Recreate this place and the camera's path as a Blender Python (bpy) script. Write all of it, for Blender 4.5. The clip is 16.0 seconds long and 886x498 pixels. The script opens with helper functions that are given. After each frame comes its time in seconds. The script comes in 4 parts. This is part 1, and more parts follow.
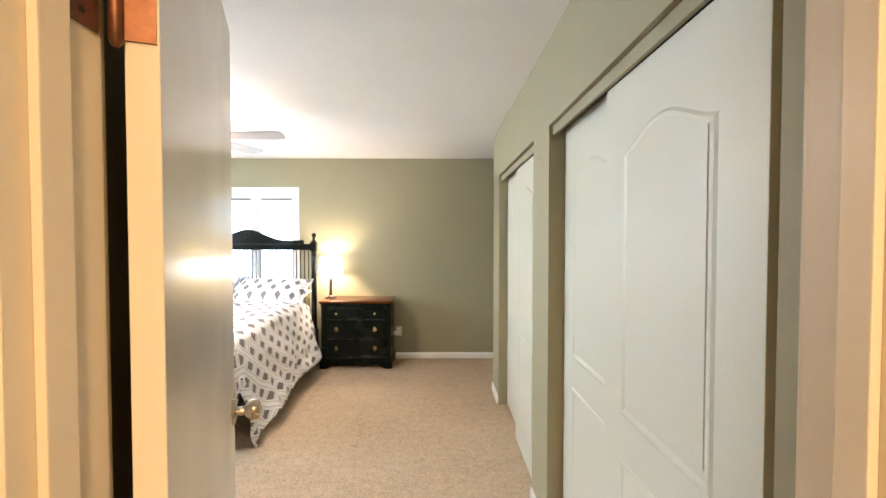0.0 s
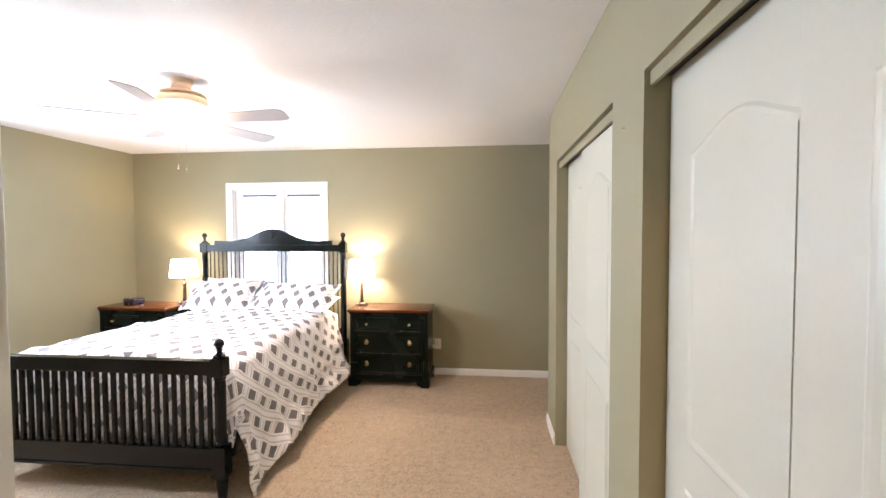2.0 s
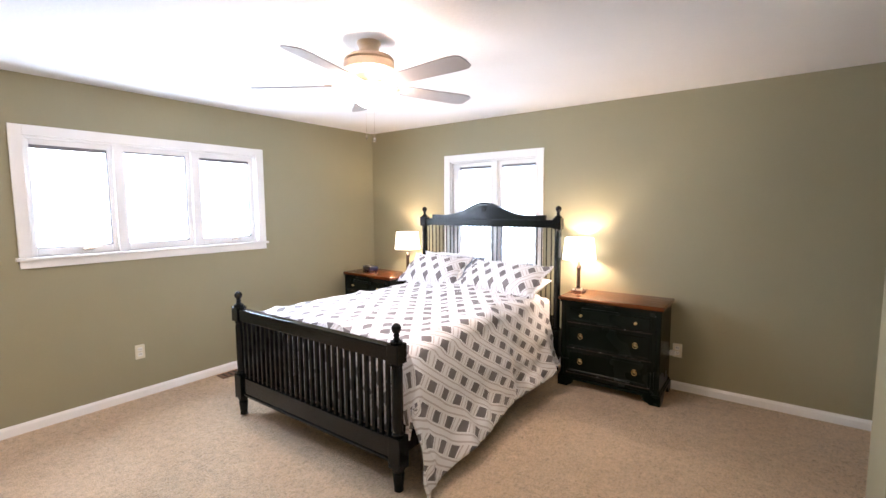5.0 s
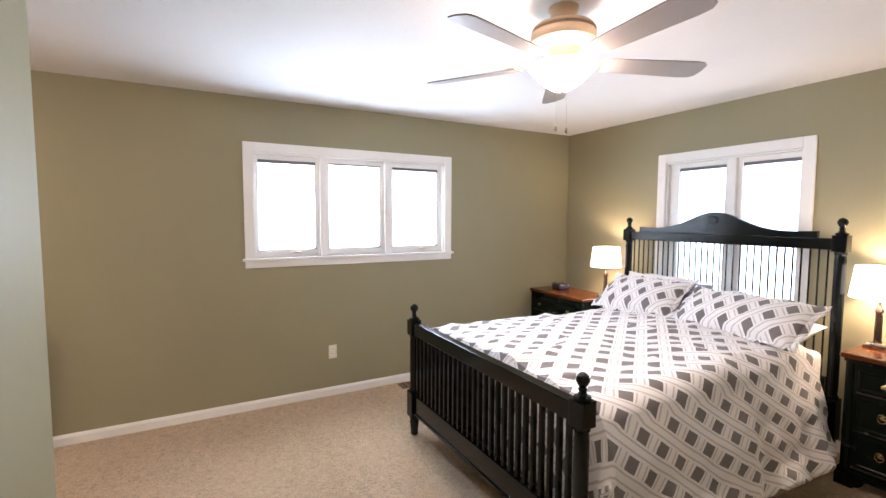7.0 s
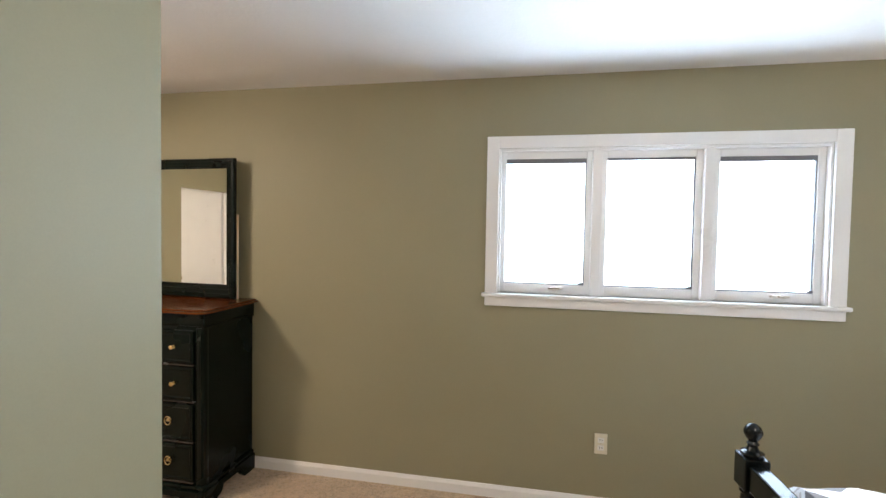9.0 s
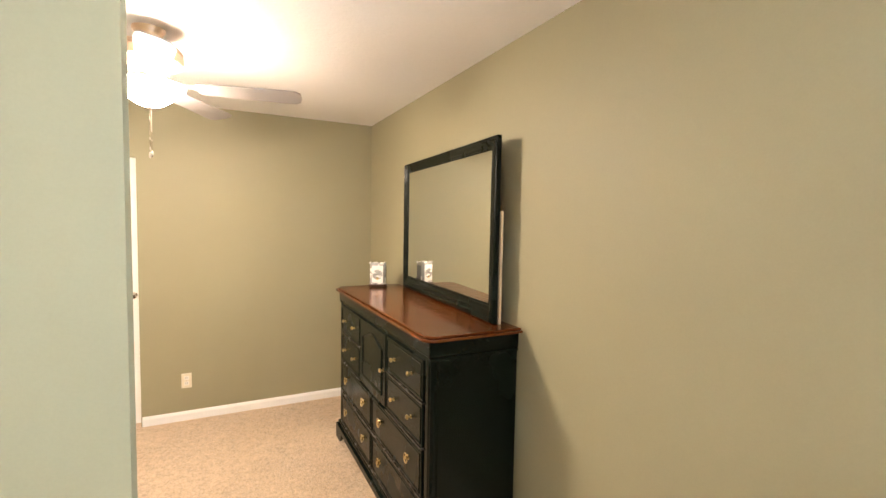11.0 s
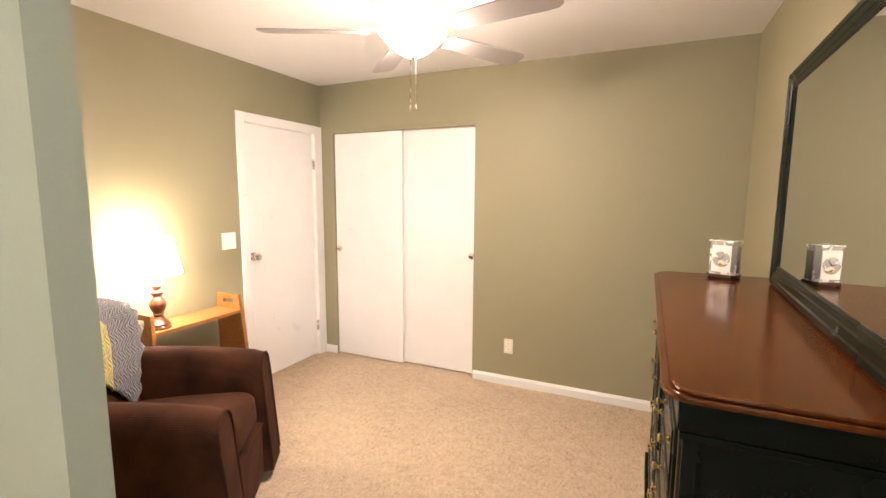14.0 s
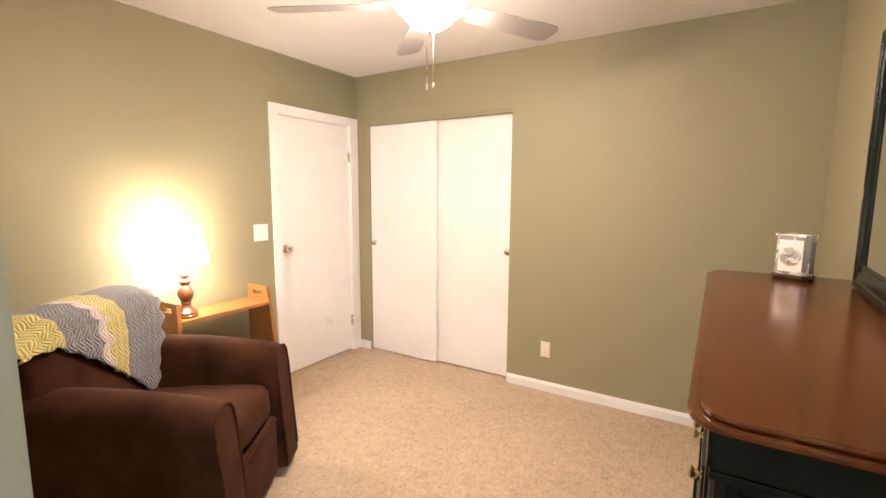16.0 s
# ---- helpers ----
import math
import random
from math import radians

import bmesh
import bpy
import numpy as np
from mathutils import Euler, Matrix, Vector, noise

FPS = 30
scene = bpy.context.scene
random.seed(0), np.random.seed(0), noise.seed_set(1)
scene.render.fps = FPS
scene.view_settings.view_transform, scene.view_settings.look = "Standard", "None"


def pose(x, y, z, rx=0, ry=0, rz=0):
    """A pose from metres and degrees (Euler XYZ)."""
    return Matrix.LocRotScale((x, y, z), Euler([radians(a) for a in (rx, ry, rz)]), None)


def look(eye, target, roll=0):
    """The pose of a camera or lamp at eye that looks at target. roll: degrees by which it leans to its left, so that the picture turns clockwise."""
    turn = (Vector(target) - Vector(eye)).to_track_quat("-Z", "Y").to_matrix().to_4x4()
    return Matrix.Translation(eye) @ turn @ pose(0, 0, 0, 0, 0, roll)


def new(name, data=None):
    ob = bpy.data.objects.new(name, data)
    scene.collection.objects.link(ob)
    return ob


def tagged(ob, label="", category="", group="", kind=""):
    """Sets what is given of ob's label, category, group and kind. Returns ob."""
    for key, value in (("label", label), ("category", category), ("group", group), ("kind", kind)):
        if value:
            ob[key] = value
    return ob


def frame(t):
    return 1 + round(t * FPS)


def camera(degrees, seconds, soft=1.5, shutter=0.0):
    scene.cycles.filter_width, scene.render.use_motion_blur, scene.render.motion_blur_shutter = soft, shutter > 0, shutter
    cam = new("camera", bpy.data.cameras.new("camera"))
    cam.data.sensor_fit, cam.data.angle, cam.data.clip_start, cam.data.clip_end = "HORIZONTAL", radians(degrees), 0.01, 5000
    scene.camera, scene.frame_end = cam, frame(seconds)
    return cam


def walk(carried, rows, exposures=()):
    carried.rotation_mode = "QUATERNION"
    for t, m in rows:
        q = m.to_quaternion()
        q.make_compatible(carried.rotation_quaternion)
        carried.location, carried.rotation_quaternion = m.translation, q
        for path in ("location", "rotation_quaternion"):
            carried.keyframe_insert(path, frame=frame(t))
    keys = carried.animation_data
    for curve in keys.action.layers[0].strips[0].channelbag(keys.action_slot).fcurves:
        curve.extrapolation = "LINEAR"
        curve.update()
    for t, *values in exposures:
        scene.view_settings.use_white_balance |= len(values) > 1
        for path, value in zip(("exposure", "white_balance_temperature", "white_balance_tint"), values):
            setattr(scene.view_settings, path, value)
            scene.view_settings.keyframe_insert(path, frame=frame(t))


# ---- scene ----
cam = camera(89.6, 16.0)
PATH = [
    (0, (0.388, 0.11, 1.492), (0.406, 2.109, 1.437), -0.0),
    (0.5, (0.407, 0.228, 1.48), (0.409, 2.227, 1.409), 0.2),
    (1, (0.422, 0.393, 1.471), (0.42, 2.392, 1.392), 0.1),
    (1.5, (0.431, 0.598, 1.505), (0.366, 2.595, 1.427), -0.5),
    (2, (0.446, 0.821, 1.532), (0.239, 2.809, 1.458), -0.2),
    (2.5, (0.453, 0.993, 1.542), (0.08, 2.956, 1.454), 0.0),
    (3, (0.469, 1.136, 1.544), (-0.088, 3.054, 1.433), 0.1),
    (3.5, (0.476, 1.248, 1.533), (-0.259, 3.104, 1.404), -0.0),
    (4, (0.481, 1.342, 1.54), (-0.413, 3.124, 1.378), -0.1),
    (6.5, (0.305, 1.775, 1.53), (-1.303, 2.955, 1.377), -0.1),
    (7, (0.139, 1.9, 1.531), (-1.61, 2.861, 1.389), 0.2),
    (7.5, (-0.074, 2.037, 1.552), (-1.945, 2.731, 1.411), 0.3),
    (8, (-0.363, 2.205, 1.55), (-2.326, 2.569, 1.429), 0.2),
    (8.5, (-0.67, 2.366, 1.542), (-2.667, 2.362, 1.447), 0.3),
    (9, (-1.014, 2.449, 1.537), (-2.978, 2.08, 1.472), 1.0),
    (11.5, (-2.597, 2.339, 1.586), (-3.094, 0.406, 1.458), 0.7),
    (12, (-2.777, 2.185, 1.561), (-2.905, 0.193, 1.428), 0.6),
    (12.5, (-2.917, 2.062, 1.548), (-2.732, 0.077, 1.396), 0.2),
    (13, (-2.997, 1.927, 1.527), (-2.545, -0.013, 1.346), 0.2),
    (13.5, (-3.049, 1.795, 1.517), (-2.39, -0.081, 1.301), 0.2),
    (14, (-3.062, 1.722, 1.491), (-2.236, -0.083, 1.247), 0.3),
    (14.5, (-3.086, 1.622, 1.481), (-2.154, -0.127, 1.211), 0.1),
    (15, (-3.096, 1.567, 1.46), (-2.118, -0.158, 1.196), 0.1),
    (15.5, (-3.107, 1.533, 1.436), (-2.1, -0.177, 1.186), 0.3),
    (16, (-3.129, 1.507, 1.437), (-2.091, -0.185, 1.189), 0.3),
]
EXPOSURES = [(0, 1.16, 5900, 14), (1.5, 1.14, 5920, 18), (2.5, 1.10, 5740, 22), (4, 0.94, 5700, 22), (6.5, 0.33, 6060, 23), (9.0, 0.17, 5880, 15),
             (10.4, 0.7, 6080, 15), (11.5, 1.27, 6160, 16), (12.5, 1.15, 6030, 19), (14, 0.88, 6050, 20), (16, 0.84, 6120, 20)]
walk(cam, [(t, look(eye, target, roll)) for t, eye, target, roll in PATH], EXPOSURES)

# ---- plan, in metres ----
WX, NY, SY, EX = -3.61, 5.56, -1.557, -0.337   # west, north, south and sitting-corner east wall faces
CX, CN = 0.917, 4.43                           # face of the closet wall and its north end
PX, PN, PS = -2.198, 1.348, 1.28                # end and two faces of the partition
HX = -0.235                                    # hall side of the east wall
DY0, DY1, DX0, DX1 = 0.49, 0.60, 0.02, 0.797   # entry wall and its doorway
H = 2.44

# ---- world and lights ----
world = bpy.data.worlds.new("world")
scene.world = world
world.use_nodes = True
wn = world.node_tree
sky = wn.nodes.new("ShaderNodeTexSky")
sky.sky_type, sky.sun_disc, sky.sun_elevation, sky.sun_rotation = "NISHITA", False, radians(40), radians(200)
wn.links.new(sky.outputs[0], wn.nodes["Background"].inputs[0])
wn.nodes["Background"].inputs[1].default_value = 0.1


def area_lamp(name, m, w, h, power, colour):
    d = bpy.data.lights.new(name, "AREA")
    d.shape, d.size, d.size_y, d.energy, d.color = "RECTANGLE", w, h, power, colour
    ob = new(name, d)
    ob.matrix_world = m
    return ob


def bulb(name, x, y, z, power, colour, size=0.03):
    d = bpy.data.lights.new(name, "POINT")
    d.energy, d.color, d.shadow_soft_size = power, colour, size
    ob = new(name, d)
    ob.location = (x, y, z)
    return ob


DAY = (0.77, 0.925, 1.0)
WARM = (1.0, 0.74, 0.46)
area_lamp("sky_light_west", look((WX - 0.30, 3.12, 1.62), (0, 3.12, 1.45)), 2.4, 1.2, 126, DAY)
area_lamp("sky_light_north", look((-1.9, NY + 0.30, 1.5), (-1.9, 0, 1.3)), 1.7, 1.6, 42, DAY)
area_lamp("hall_light", look((0.58, -0.9, H - 0.03), (0.58, -0.9, 0)), 0.3, 0.3, 33, (1.0, 0.62, 0.28))
FAN_GLOW, SHADE_GLOW = 80.0, 5.0
bulb("bulb_east", -0.895, 5.40, 1.16, 24, WARM)
bulb("bulb_west", -2.84, 5.32, 1.16, 22, WARM)
bulb("bulb_sitting", -0.530, 0.125, 1.08, 5.0, WARM)


# ---- materials ----
def nodes_of(name):
    m = bpy.data.materials.new(name)
    m.use_nodes = True
    return m, m.node_tree.nodes, m.node_tree.links, m.node_tree.nodes["Principled BSDF"]


def make(name, base, rough=0.5, metal=0.0, var=0.08, scale=6.0, fine=120.0, bump=0.0, coat=0.0, stretch=(1, 1, 1), rvar=0.08, dist=0.002, spec=0.5):
    """Paint, wood or metal: broad blotches and fine grain in colour, gloss and relief."""
    m, n, l, p = nodes_of(name)
    tc, mp = n.new("ShaderNodeTexCoord"), n.new("ShaderNodeMapping")
    mp.inputs["Scale"].default_value = stretch
    l.new(tc.outputs["Object"], mp.inputs[0])
    big, small = n.new("ShaderNodeTexNoise"), n.new("ShaderNodeTexNoise")
    big.inputs["Scale"].default_value, small.inputs["Scale"].default_value = scale, fine
    big.inputs["Detail"].default_value = small.inputs["Detail"].default_value = 3
    l.new(mp.outputs[0], big.inputs[0]), l.new(mp.outputs[0], small.inputs[0])
    add = n.new("ShaderNodeMath")
    add.operation = "MULTIPLY_ADD"
    add.inputs[1].default_value = 0.45
    l.new(small.outputs[0], add.inputs[0]), l.new(big.outputs[0], add.inputs[2])
    ramp = n.new("ShaderNodeMapRange")
    ramp.inputs[1].default_value, ramp.inputs[2].default_value = 0.45, 1.0
    ramp.inputs[3].default_value, ramp.inputs[4].default_value = 1 - var, 1 + var
    l.new(add.outputs[0], ramp.inputs[0])
    col = n.new("ShaderNodeVectorMath")
    col.operation = "SCALE"
    col.inputs[0].default_value = base
    l.new(ramp.outputs[0], col.inputs["Scale"])
    l.new(col.outputs[0], p.inputs["Base Color"])
    rr = n.new("ShaderNodeMapRange")
    rr.inputs[1].default_value, rr.inputs[2].default_value = 0.3, 0.7
    rr.inputs[3].default_value, rr.inputs[4].default_value = max(0.02, rough - rvar), min(1, rough + rvar)
    l.new(big.outputs[0], rr.inputs[0]), l.new(rr.outputs[0], p.inputs["Roughness"])
    p.inputs["Metallic"].default_value, p.inputs["Coat Weight"].default_value = metal, coat
    p.inputs["Coat Roughness"].default_value = 0.12
    p.inputs["Specular IOR Level"].default_value = spec
    if bump:
        b = n.new("ShaderNodeBump")
        b.inputs["Strength"].default_value, b.inputs["Distance"].default_value = bump, dist
        l.new(small.outputs[0], b.inputs["Height"]), l.new(b.outputs[0], p.inputs["Normal"])
    return m


def wood(name, dark, light, rough, coat, along=0, scale=5.0):
    """Stained wood with grain that runs along one axis."""
    m, n, l, p = nodes_of(name)
    tc, mp = n.new("ShaderNodeTexCoord"), n.new("ShaderNodeMapping")
    st = [14.0, 14.0, 14.0]
    st[along] = 1.0
    mp.inputs["Scale"].default_value = st
    l.new(tc.outputs["Object"], mp.inputs[0])
    a, b = n.new("ShaderNodeTexNoise"), n.new("ShaderNodeTexNoise")
    a.inputs["Scale"].default_value, b.inputs["Scale"].default_value = scale, scale * 9
    a.inputs["Detail"].default_value = b.inputs["Detail"].default_value = 4
    a.inputs["Distortion"].default_value = 0.6
    l.new(mp.outputs[0], a.inputs[0]), l.new(mp.outputs[0], b.inputs[0])
    mix = n.new("ShaderNodeMath")
    mix.operation, mix.inputs[1].default_value = "MULTIPLY_ADD", 0.35
    l.new(b.outputs[0], mix.inputs[0]), l.new(a.outputs[0], mix.inputs[2])
    ramp = n.new("ShaderNodeValToRGB")
    ramp.color_ramp.elements[0].position, ramp.color_ramp.elements[1].position = 0.35, 1.0
    ramp.color_ramp.elements[0].color, ramp.color_ramp.elements[1].color = (*dark, 1), (*light, 1)
    l.new(mix.outputs[0], ramp.inputs[0]), l.new(ramp.outputs[0], p.inputs["Base Color"])
    p.inputs["Roughness"].default_value, p.inputs["Coat Weight"].default_value, p.inputs["Coat Roughness"].default_value = rough, coat, 0.08
    p.inputs["Specular IOR Level"].default_value = 0.5
    p.inputs["Specular Tint"].default_value = (1.0, 0.72, 0.5, 1)
    rr = n.new("ShaderNodeMapRange")
    rr.inputs[3].default_value, rr.inputs[4].default_value = rough - 0.015, rough + 0.02
    l.new(b.outputs[0], rr.inputs[0]), l.new(rr.outputs[0], p.inputs["Roughness"])
    return m


def glowing(name, colour, strength, base=(0.9, 0.88, 0.82)):
    m, n, l, p = nodes_of(name)
    p.inputs["Base Color"].default_value = (*base, 1)
    p.inputs["Roughness"].default_value = 0.5
    p.inputs["Emission Color"].default_value, p.inputs["Emission Strength"].default_value = (*colour, 1), strength
    return m


def carpet():
    """Cut pile: tufts about a centimetre wide, light and dark yarn mixed, with trodden streaks at two larger scales."""
    m, n, l, p = nodes_of("carpet")
    f = lambda op, x, y=None: math_node(n, l, op, x, y)
    tc = n.new("ShaderNodeTexCoord")

    def noise_at(scale, detail, stretch=(1, 1, 1)):
        mp, q = n.new("ShaderNodeMapping"), n.new("ShaderNodeTexNoise")
        mp.inputs["Scale"].default_value = stretch
        q.inputs["Scale"].default_value, q.inputs["Detail"].default_value, q.inputs["Roughness"].default_value = scale, detail, 0.62
        l.new(tc.outputs["Object"], mp.inputs[0]), l.new(mp.outputs[0], q.inputs[0])
        return q.outputs[0]
    tread, clump, streak, yarn = noise_at(1.6, 3), noise_at(17.0, 3), noise_at(58.0, 3, (1, 0.6, 1)), noise_at(185.0, 4)
    tuft = n.new("ShaderNodeTexVoronoi")
    tuft.inputs["Scale"].default_value, tuft.inputs["Randomness"].default_value = 125.0, 1.0
    l.new(tc.outputs["Object"], tuft.inputs["Vector"])
    each = n.new("ShaderNodeSeparateColor")
    l.new(tuft.outputs["Color"], each.inputs[0])
    fine = f("ADD", f("MULTIPLY", f("SUBTRACT", each.outputs[0], 0.5), 0.08), f("MULTIPLY", f("SUBTRACT", yarn, 0.5), 0.36))
    broad = f("ADD", f("MULTIPLY", f("SUBTRACT", tread, 0.5), 0.16), f("ADD", f("MULTIPLY", f("SUBTRACT", clump, 0.5), 0.22), f("MULTIPLY", f("SUBTRACT", streak, 0.5), 0.30)))
    shade = f("SUBTRACT", f("ADD", f("ADD", fine, broad), 0.56), f("MULTIPLY", tuft.outputs["Distance"], 0.07))
    ramp = n.new("ShaderNodeValToRGB")
    e = ramp.color_ramp.elements
    e[0].position, e[0].color = 0.30, (0.19, 0.118, 0.064, 1)
    e[1].position, e[1].color = 0.70, (0.86, 0.655, 0.44, 1)
    e.new(0.5).color = (0.60, 0.44, 0.275, 1)
    l.new(shade, ramp.inputs[0]), l.new(ramp.outputs[0], p.inputs["Base Color"])
    p.inputs["Roughness"].default_value = 0.95
    p.inputs["Sheen Weight"].default_value = 0.2
    bp = n.new("ShaderNodeBump")
    bp.inputs["Strength"].default_value, bp.inputs["Distance"].default_value = 1.0, 0.012
    l.new(f("ADD", f("SUBTRACT", yarn, f("MULTIPLY", tuft.outputs["Distance"], 0.9)), f("MULTIPLY", streak, 0.8)), bp.inputs["Height"])
    l.new(bp.outputs[0], p.inputs["Normal"])
    return m


def math_node(n, l, op, a, b=None):
    q = n.new("ShaderNodeMath")
    q.operation = op
    for i, v in enumerate((a, b)):
        if v is None:
            continue
        if isinstance(v, (int, float)):
            q.inputs[i].default_value = v
        else:
            l.new(v, q.inputs[i])
    return q.outputs[0]


def lattice_cloth():
    """Cotton print: grey diamonds between white crossing bands that carry fine double lines; UV in metres of cloth."""
    m, n, l, p = nodes_of("lattice_cotton")
    uv = n.new("ShaderNodeUVMap")
    sep = n.new("ShaderNodeSeparateXYZ")
    l.new(uv.outputs[0], sep.inputs[0])
    f = lambda op, a, b=None: math_node(n, l, op, a, b)
    u, v = f("DIVIDE", sep.outputs[0], LAT_U), f("DIVIDE", sep.outputs[1], LAT_V)
    a, b = f("FRACT", f("ADD", f("ADD", u, v), 40.0)), f("FRACT", f("ADD", f("SUBTRACT", u, v), 40.0))
    cell = f("MULTIPLY", f("GREATER_THAN", a, 0.525), f("GREATER_THAN", b, 0.525))

    def line(t):
        out = None
        for pos in (0.11, 0.38):
            k = f("LESS_THAN", f("ABSOLUTE", f("SUBTRACT", t, pos)), 0.032)
            out = k if out is None else f("MAXIMUM", out, k)
        return out
    la = f("MULTIPLY", line(a), f("GREATER_THAN", b, 0.50))
    lines = f("MAXIMUM", la, line(b))
    w = n.new("ShaderNodeTexNoise")
    w.inputs["Scale"].default_value = 900
    l.new(uv.outputs[0], w.inputs[0])
    mix1, mix2 = n.new("ShaderNodeMix"), n.new("ShaderNodeMix")
    mix1.data_type = mix2.data_type = "RGBA"
    mix1.inputs["A"].default_value, mix1.inputs["B"].default_value = (0.83, 0.82, 0.83, 1), (0.585, 0.54, 0.535, 1)
    mix2.inputs["B"].default_value = (0.185, 0.168, 0.170, 1)
    l.new(lines, mix1.inputs["Factor"]), l.new(mix1.outputs["Result"], mix2.inputs["A"]), l.new(cell, mix2.inputs["Factor"])
    l.new(mix2.outputs["Result"], p.inputs["Base Color"])
    p.inputs["Roughness"].default_value, p.inputs["Sheen Weight"].default_value = 0.85, 0.15
    bp = n.new("ShaderNodeBump")
    bp.inputs["Strength"].default_value, bp.inputs["Distance"].default_value = 0.15, 0.002
    l.new(w.outputs[0], bp.inputs["Height"]), l.new(bp.outputs[0], p.inputs["Normal"])
    return m


def ripple_wool():
    """Crocheted ripple: zigzag stripes of yellow, grey and white wool with raised rows; UV in metres."""
    m, n, l, p = nodes_of("ripple_wool")
    uv = n.new("ShaderNodeUVMap")
    sep = n.new("ShaderNodeSeparateXYZ")
    l.new(uv.outputs[0], sep.inputs[0])
    f = lambda op, a, b=None: math_node(n, l, op, a, b)
    zig = f("PINGPONG", sep.outputs[1], 0.045)
    s = f("ADD", sep.outputs[0], f("MULTIPLY", zig, 0.75))
    ramp = n.new("ShaderNodeValToRGB")
    ramp.color_ramp.interpolation = "CONSTANT"
    e = ramp.color_ramp.elements
    yellow, grey, white = (0.70, 0.62, 0.20, 1), (0.23, 0.23, 0.26, 1), (0.80, 0.70, 0.66, 1)
    stops = [(0.0, yellow), (0.205, grey), (0.43, white), (0.495, yellow), (0.63, grey)]
    e[0].position, e[0].color = stops[0]
    e[1].position, e[1].color = stops[1]
    for pos, c in stops[2:]:
        e.new(pos).color = c
    l.new(f("DIVIDE", s, 0.95), ramp.inputs[0])
    l.new(ramp.outputs[0], p.inputs["Base Color"])
    rows = f("SINE", f("MULTIPLY", s, 420.0))
    nz = n.new("ShaderNodeTexNoise")
    nz.inputs["Scale"].default_value = 260
    l.new(uv.outputs[0], nz.inputs[0])
    bp = n.new("ShaderNodeBump")
    bp.inputs["Strength"].default_value, bp.inputs["Distance"].default_value = 0.8, 0.006
    l.new(f("ADD", rows, f("MULTIPLY", nz.outputs[0], 1.5)), bp.inputs["Height"]), l.new(bp.outputs[0], p.inputs["Normal"])
    p.inputs["Roughness"].default_value, p.inputs["Sheen Weight"].default_value = 0.95, 0.3
    return m


def corduroy():
    m, n, l, p = nodes_of("brown_corduroy")
    tc = n.new("ShaderNodeTexCoord")
    big, wave = n.new("ShaderNodeTexNoise"), n.new("ShaderNodeTexWave")
    big.inputs["Scale"].default_value, big.inputs["Detail"].default_value = 7, 4
    wave.inputs["Scale"].default_value, wave.inputs["Distortion"].default_value = 55, 0.4
    wave.bands_direction = "X"
    l.new(tc.outputs["Object"], big.inputs[0]), l.new(tc.outputs["Object"], wave.inputs[0])
    ramp = n.new("ShaderNodeValToRGB")
    e = ramp.color_ramp.elements
    e[0].position, e[0].color = 0.15, (0.014, 0.0055, 0.0032, 1)
    e[1].position, e[1].color = 0.90, (0.080, 0.0285, 0.013, 1)
    l.new(big.outputs[0], ramp.inputs[0]), l.new(ramp.outputs[0], p.inputs["Base Color"])
    p.inputs["Roughness"].default_value, p.inputs["Sheen Weight"].default_value, p.inputs["Sheen Roughness"].default_value = 0.9, 0.03, 0.45
    p.inputs["Sheen Tint"].default_value = (0.85, 0.42, 0.28, 1)
    p.inputs["Specular IOR Level"].default_value = 0.12
    bp = n.new("ShaderNodeBump")
    bp.inputs["Strength"].default_value, bp.inputs["Distance"].default_value = 0.25, 0.002
    l.new(wave.outputs["Fac"], bp.inputs["Height"]), l.new(bp.outputs[0], p.inputs["Normal"])
    return m


LAT_U, LAT_V = 0.152, 0.202
PAINT = make("sage_paint", (0.283, 0.2590, 0.160), 0.62, var=0.05, scale=1.3, fine=160, bump=0.10, rvar=0.05)
CEIL = make("ceiling_paint", (0.76, 0.75, 0.74), 0.85, var=0.03, scale=1.5, fine=60, bump=0.35, dist=0.004)
WHITE = make("white_gloss_paint", (0.80, 0.79, 0.77), 0.35, var=0.03, scale=4, fine=80, bump=0.04)
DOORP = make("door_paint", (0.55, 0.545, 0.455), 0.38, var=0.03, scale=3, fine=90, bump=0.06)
ENTRY = make("entry_door_gloss", (0.78, 0.74, 0.66), 0.20, var=0.03, scale=3, fine=60, bump=0.03, rvar=0.04)
JAMB = make("jamb_paint", (0.74, 0.68, 0.58), 0.42, var=0.04, scale=4, fine=70, bump=0.05)
CARPET = carpet()
BLACK = make("black_lacquer", (0.0036, 0.0068, 0.0046), 0.26, var=0.10, scale=3, fine=90, spec=0.16, rvar=0.03)
EBONY = make("ebonised_wood", (0.0050, 0.0070, 0.0070), 0.16, var=0.12, scale=4, fine=90, spec=0.28, rvar=0.03)
CHERRY = wood("cherry_top", (0.050, 0.0115, 0.002), (0.122, 0.032, 0.006), 0.17, 0.0, along=0, scale=2.0)
MAPLE = wood("honey_wood", (0.24, 0.095, 0.025), (0.44, 0.20, 0.06), 0.4, 0.3, along=1)
WALNUT = wood("turned_walnut", (0.075, 0.026, 0.012), (0.19, 0.075, 0.035), 0.3, 0.6, along=2)
PINE = wood("pale_strip", (0.55, 0.42, 0.28), (0.72, 0.60, 0.44), 0.6, 0.0, along=2)
NICKEL = make("brushed_nickel", (0.62, 0.56, 0.48), 0.28, 1.0, var=0.08, scale=20)
CHAMP = make("champagne_metal", (0.60, 0.45, 0.31), 0.36, 0.7, var=0.08, scale=12)
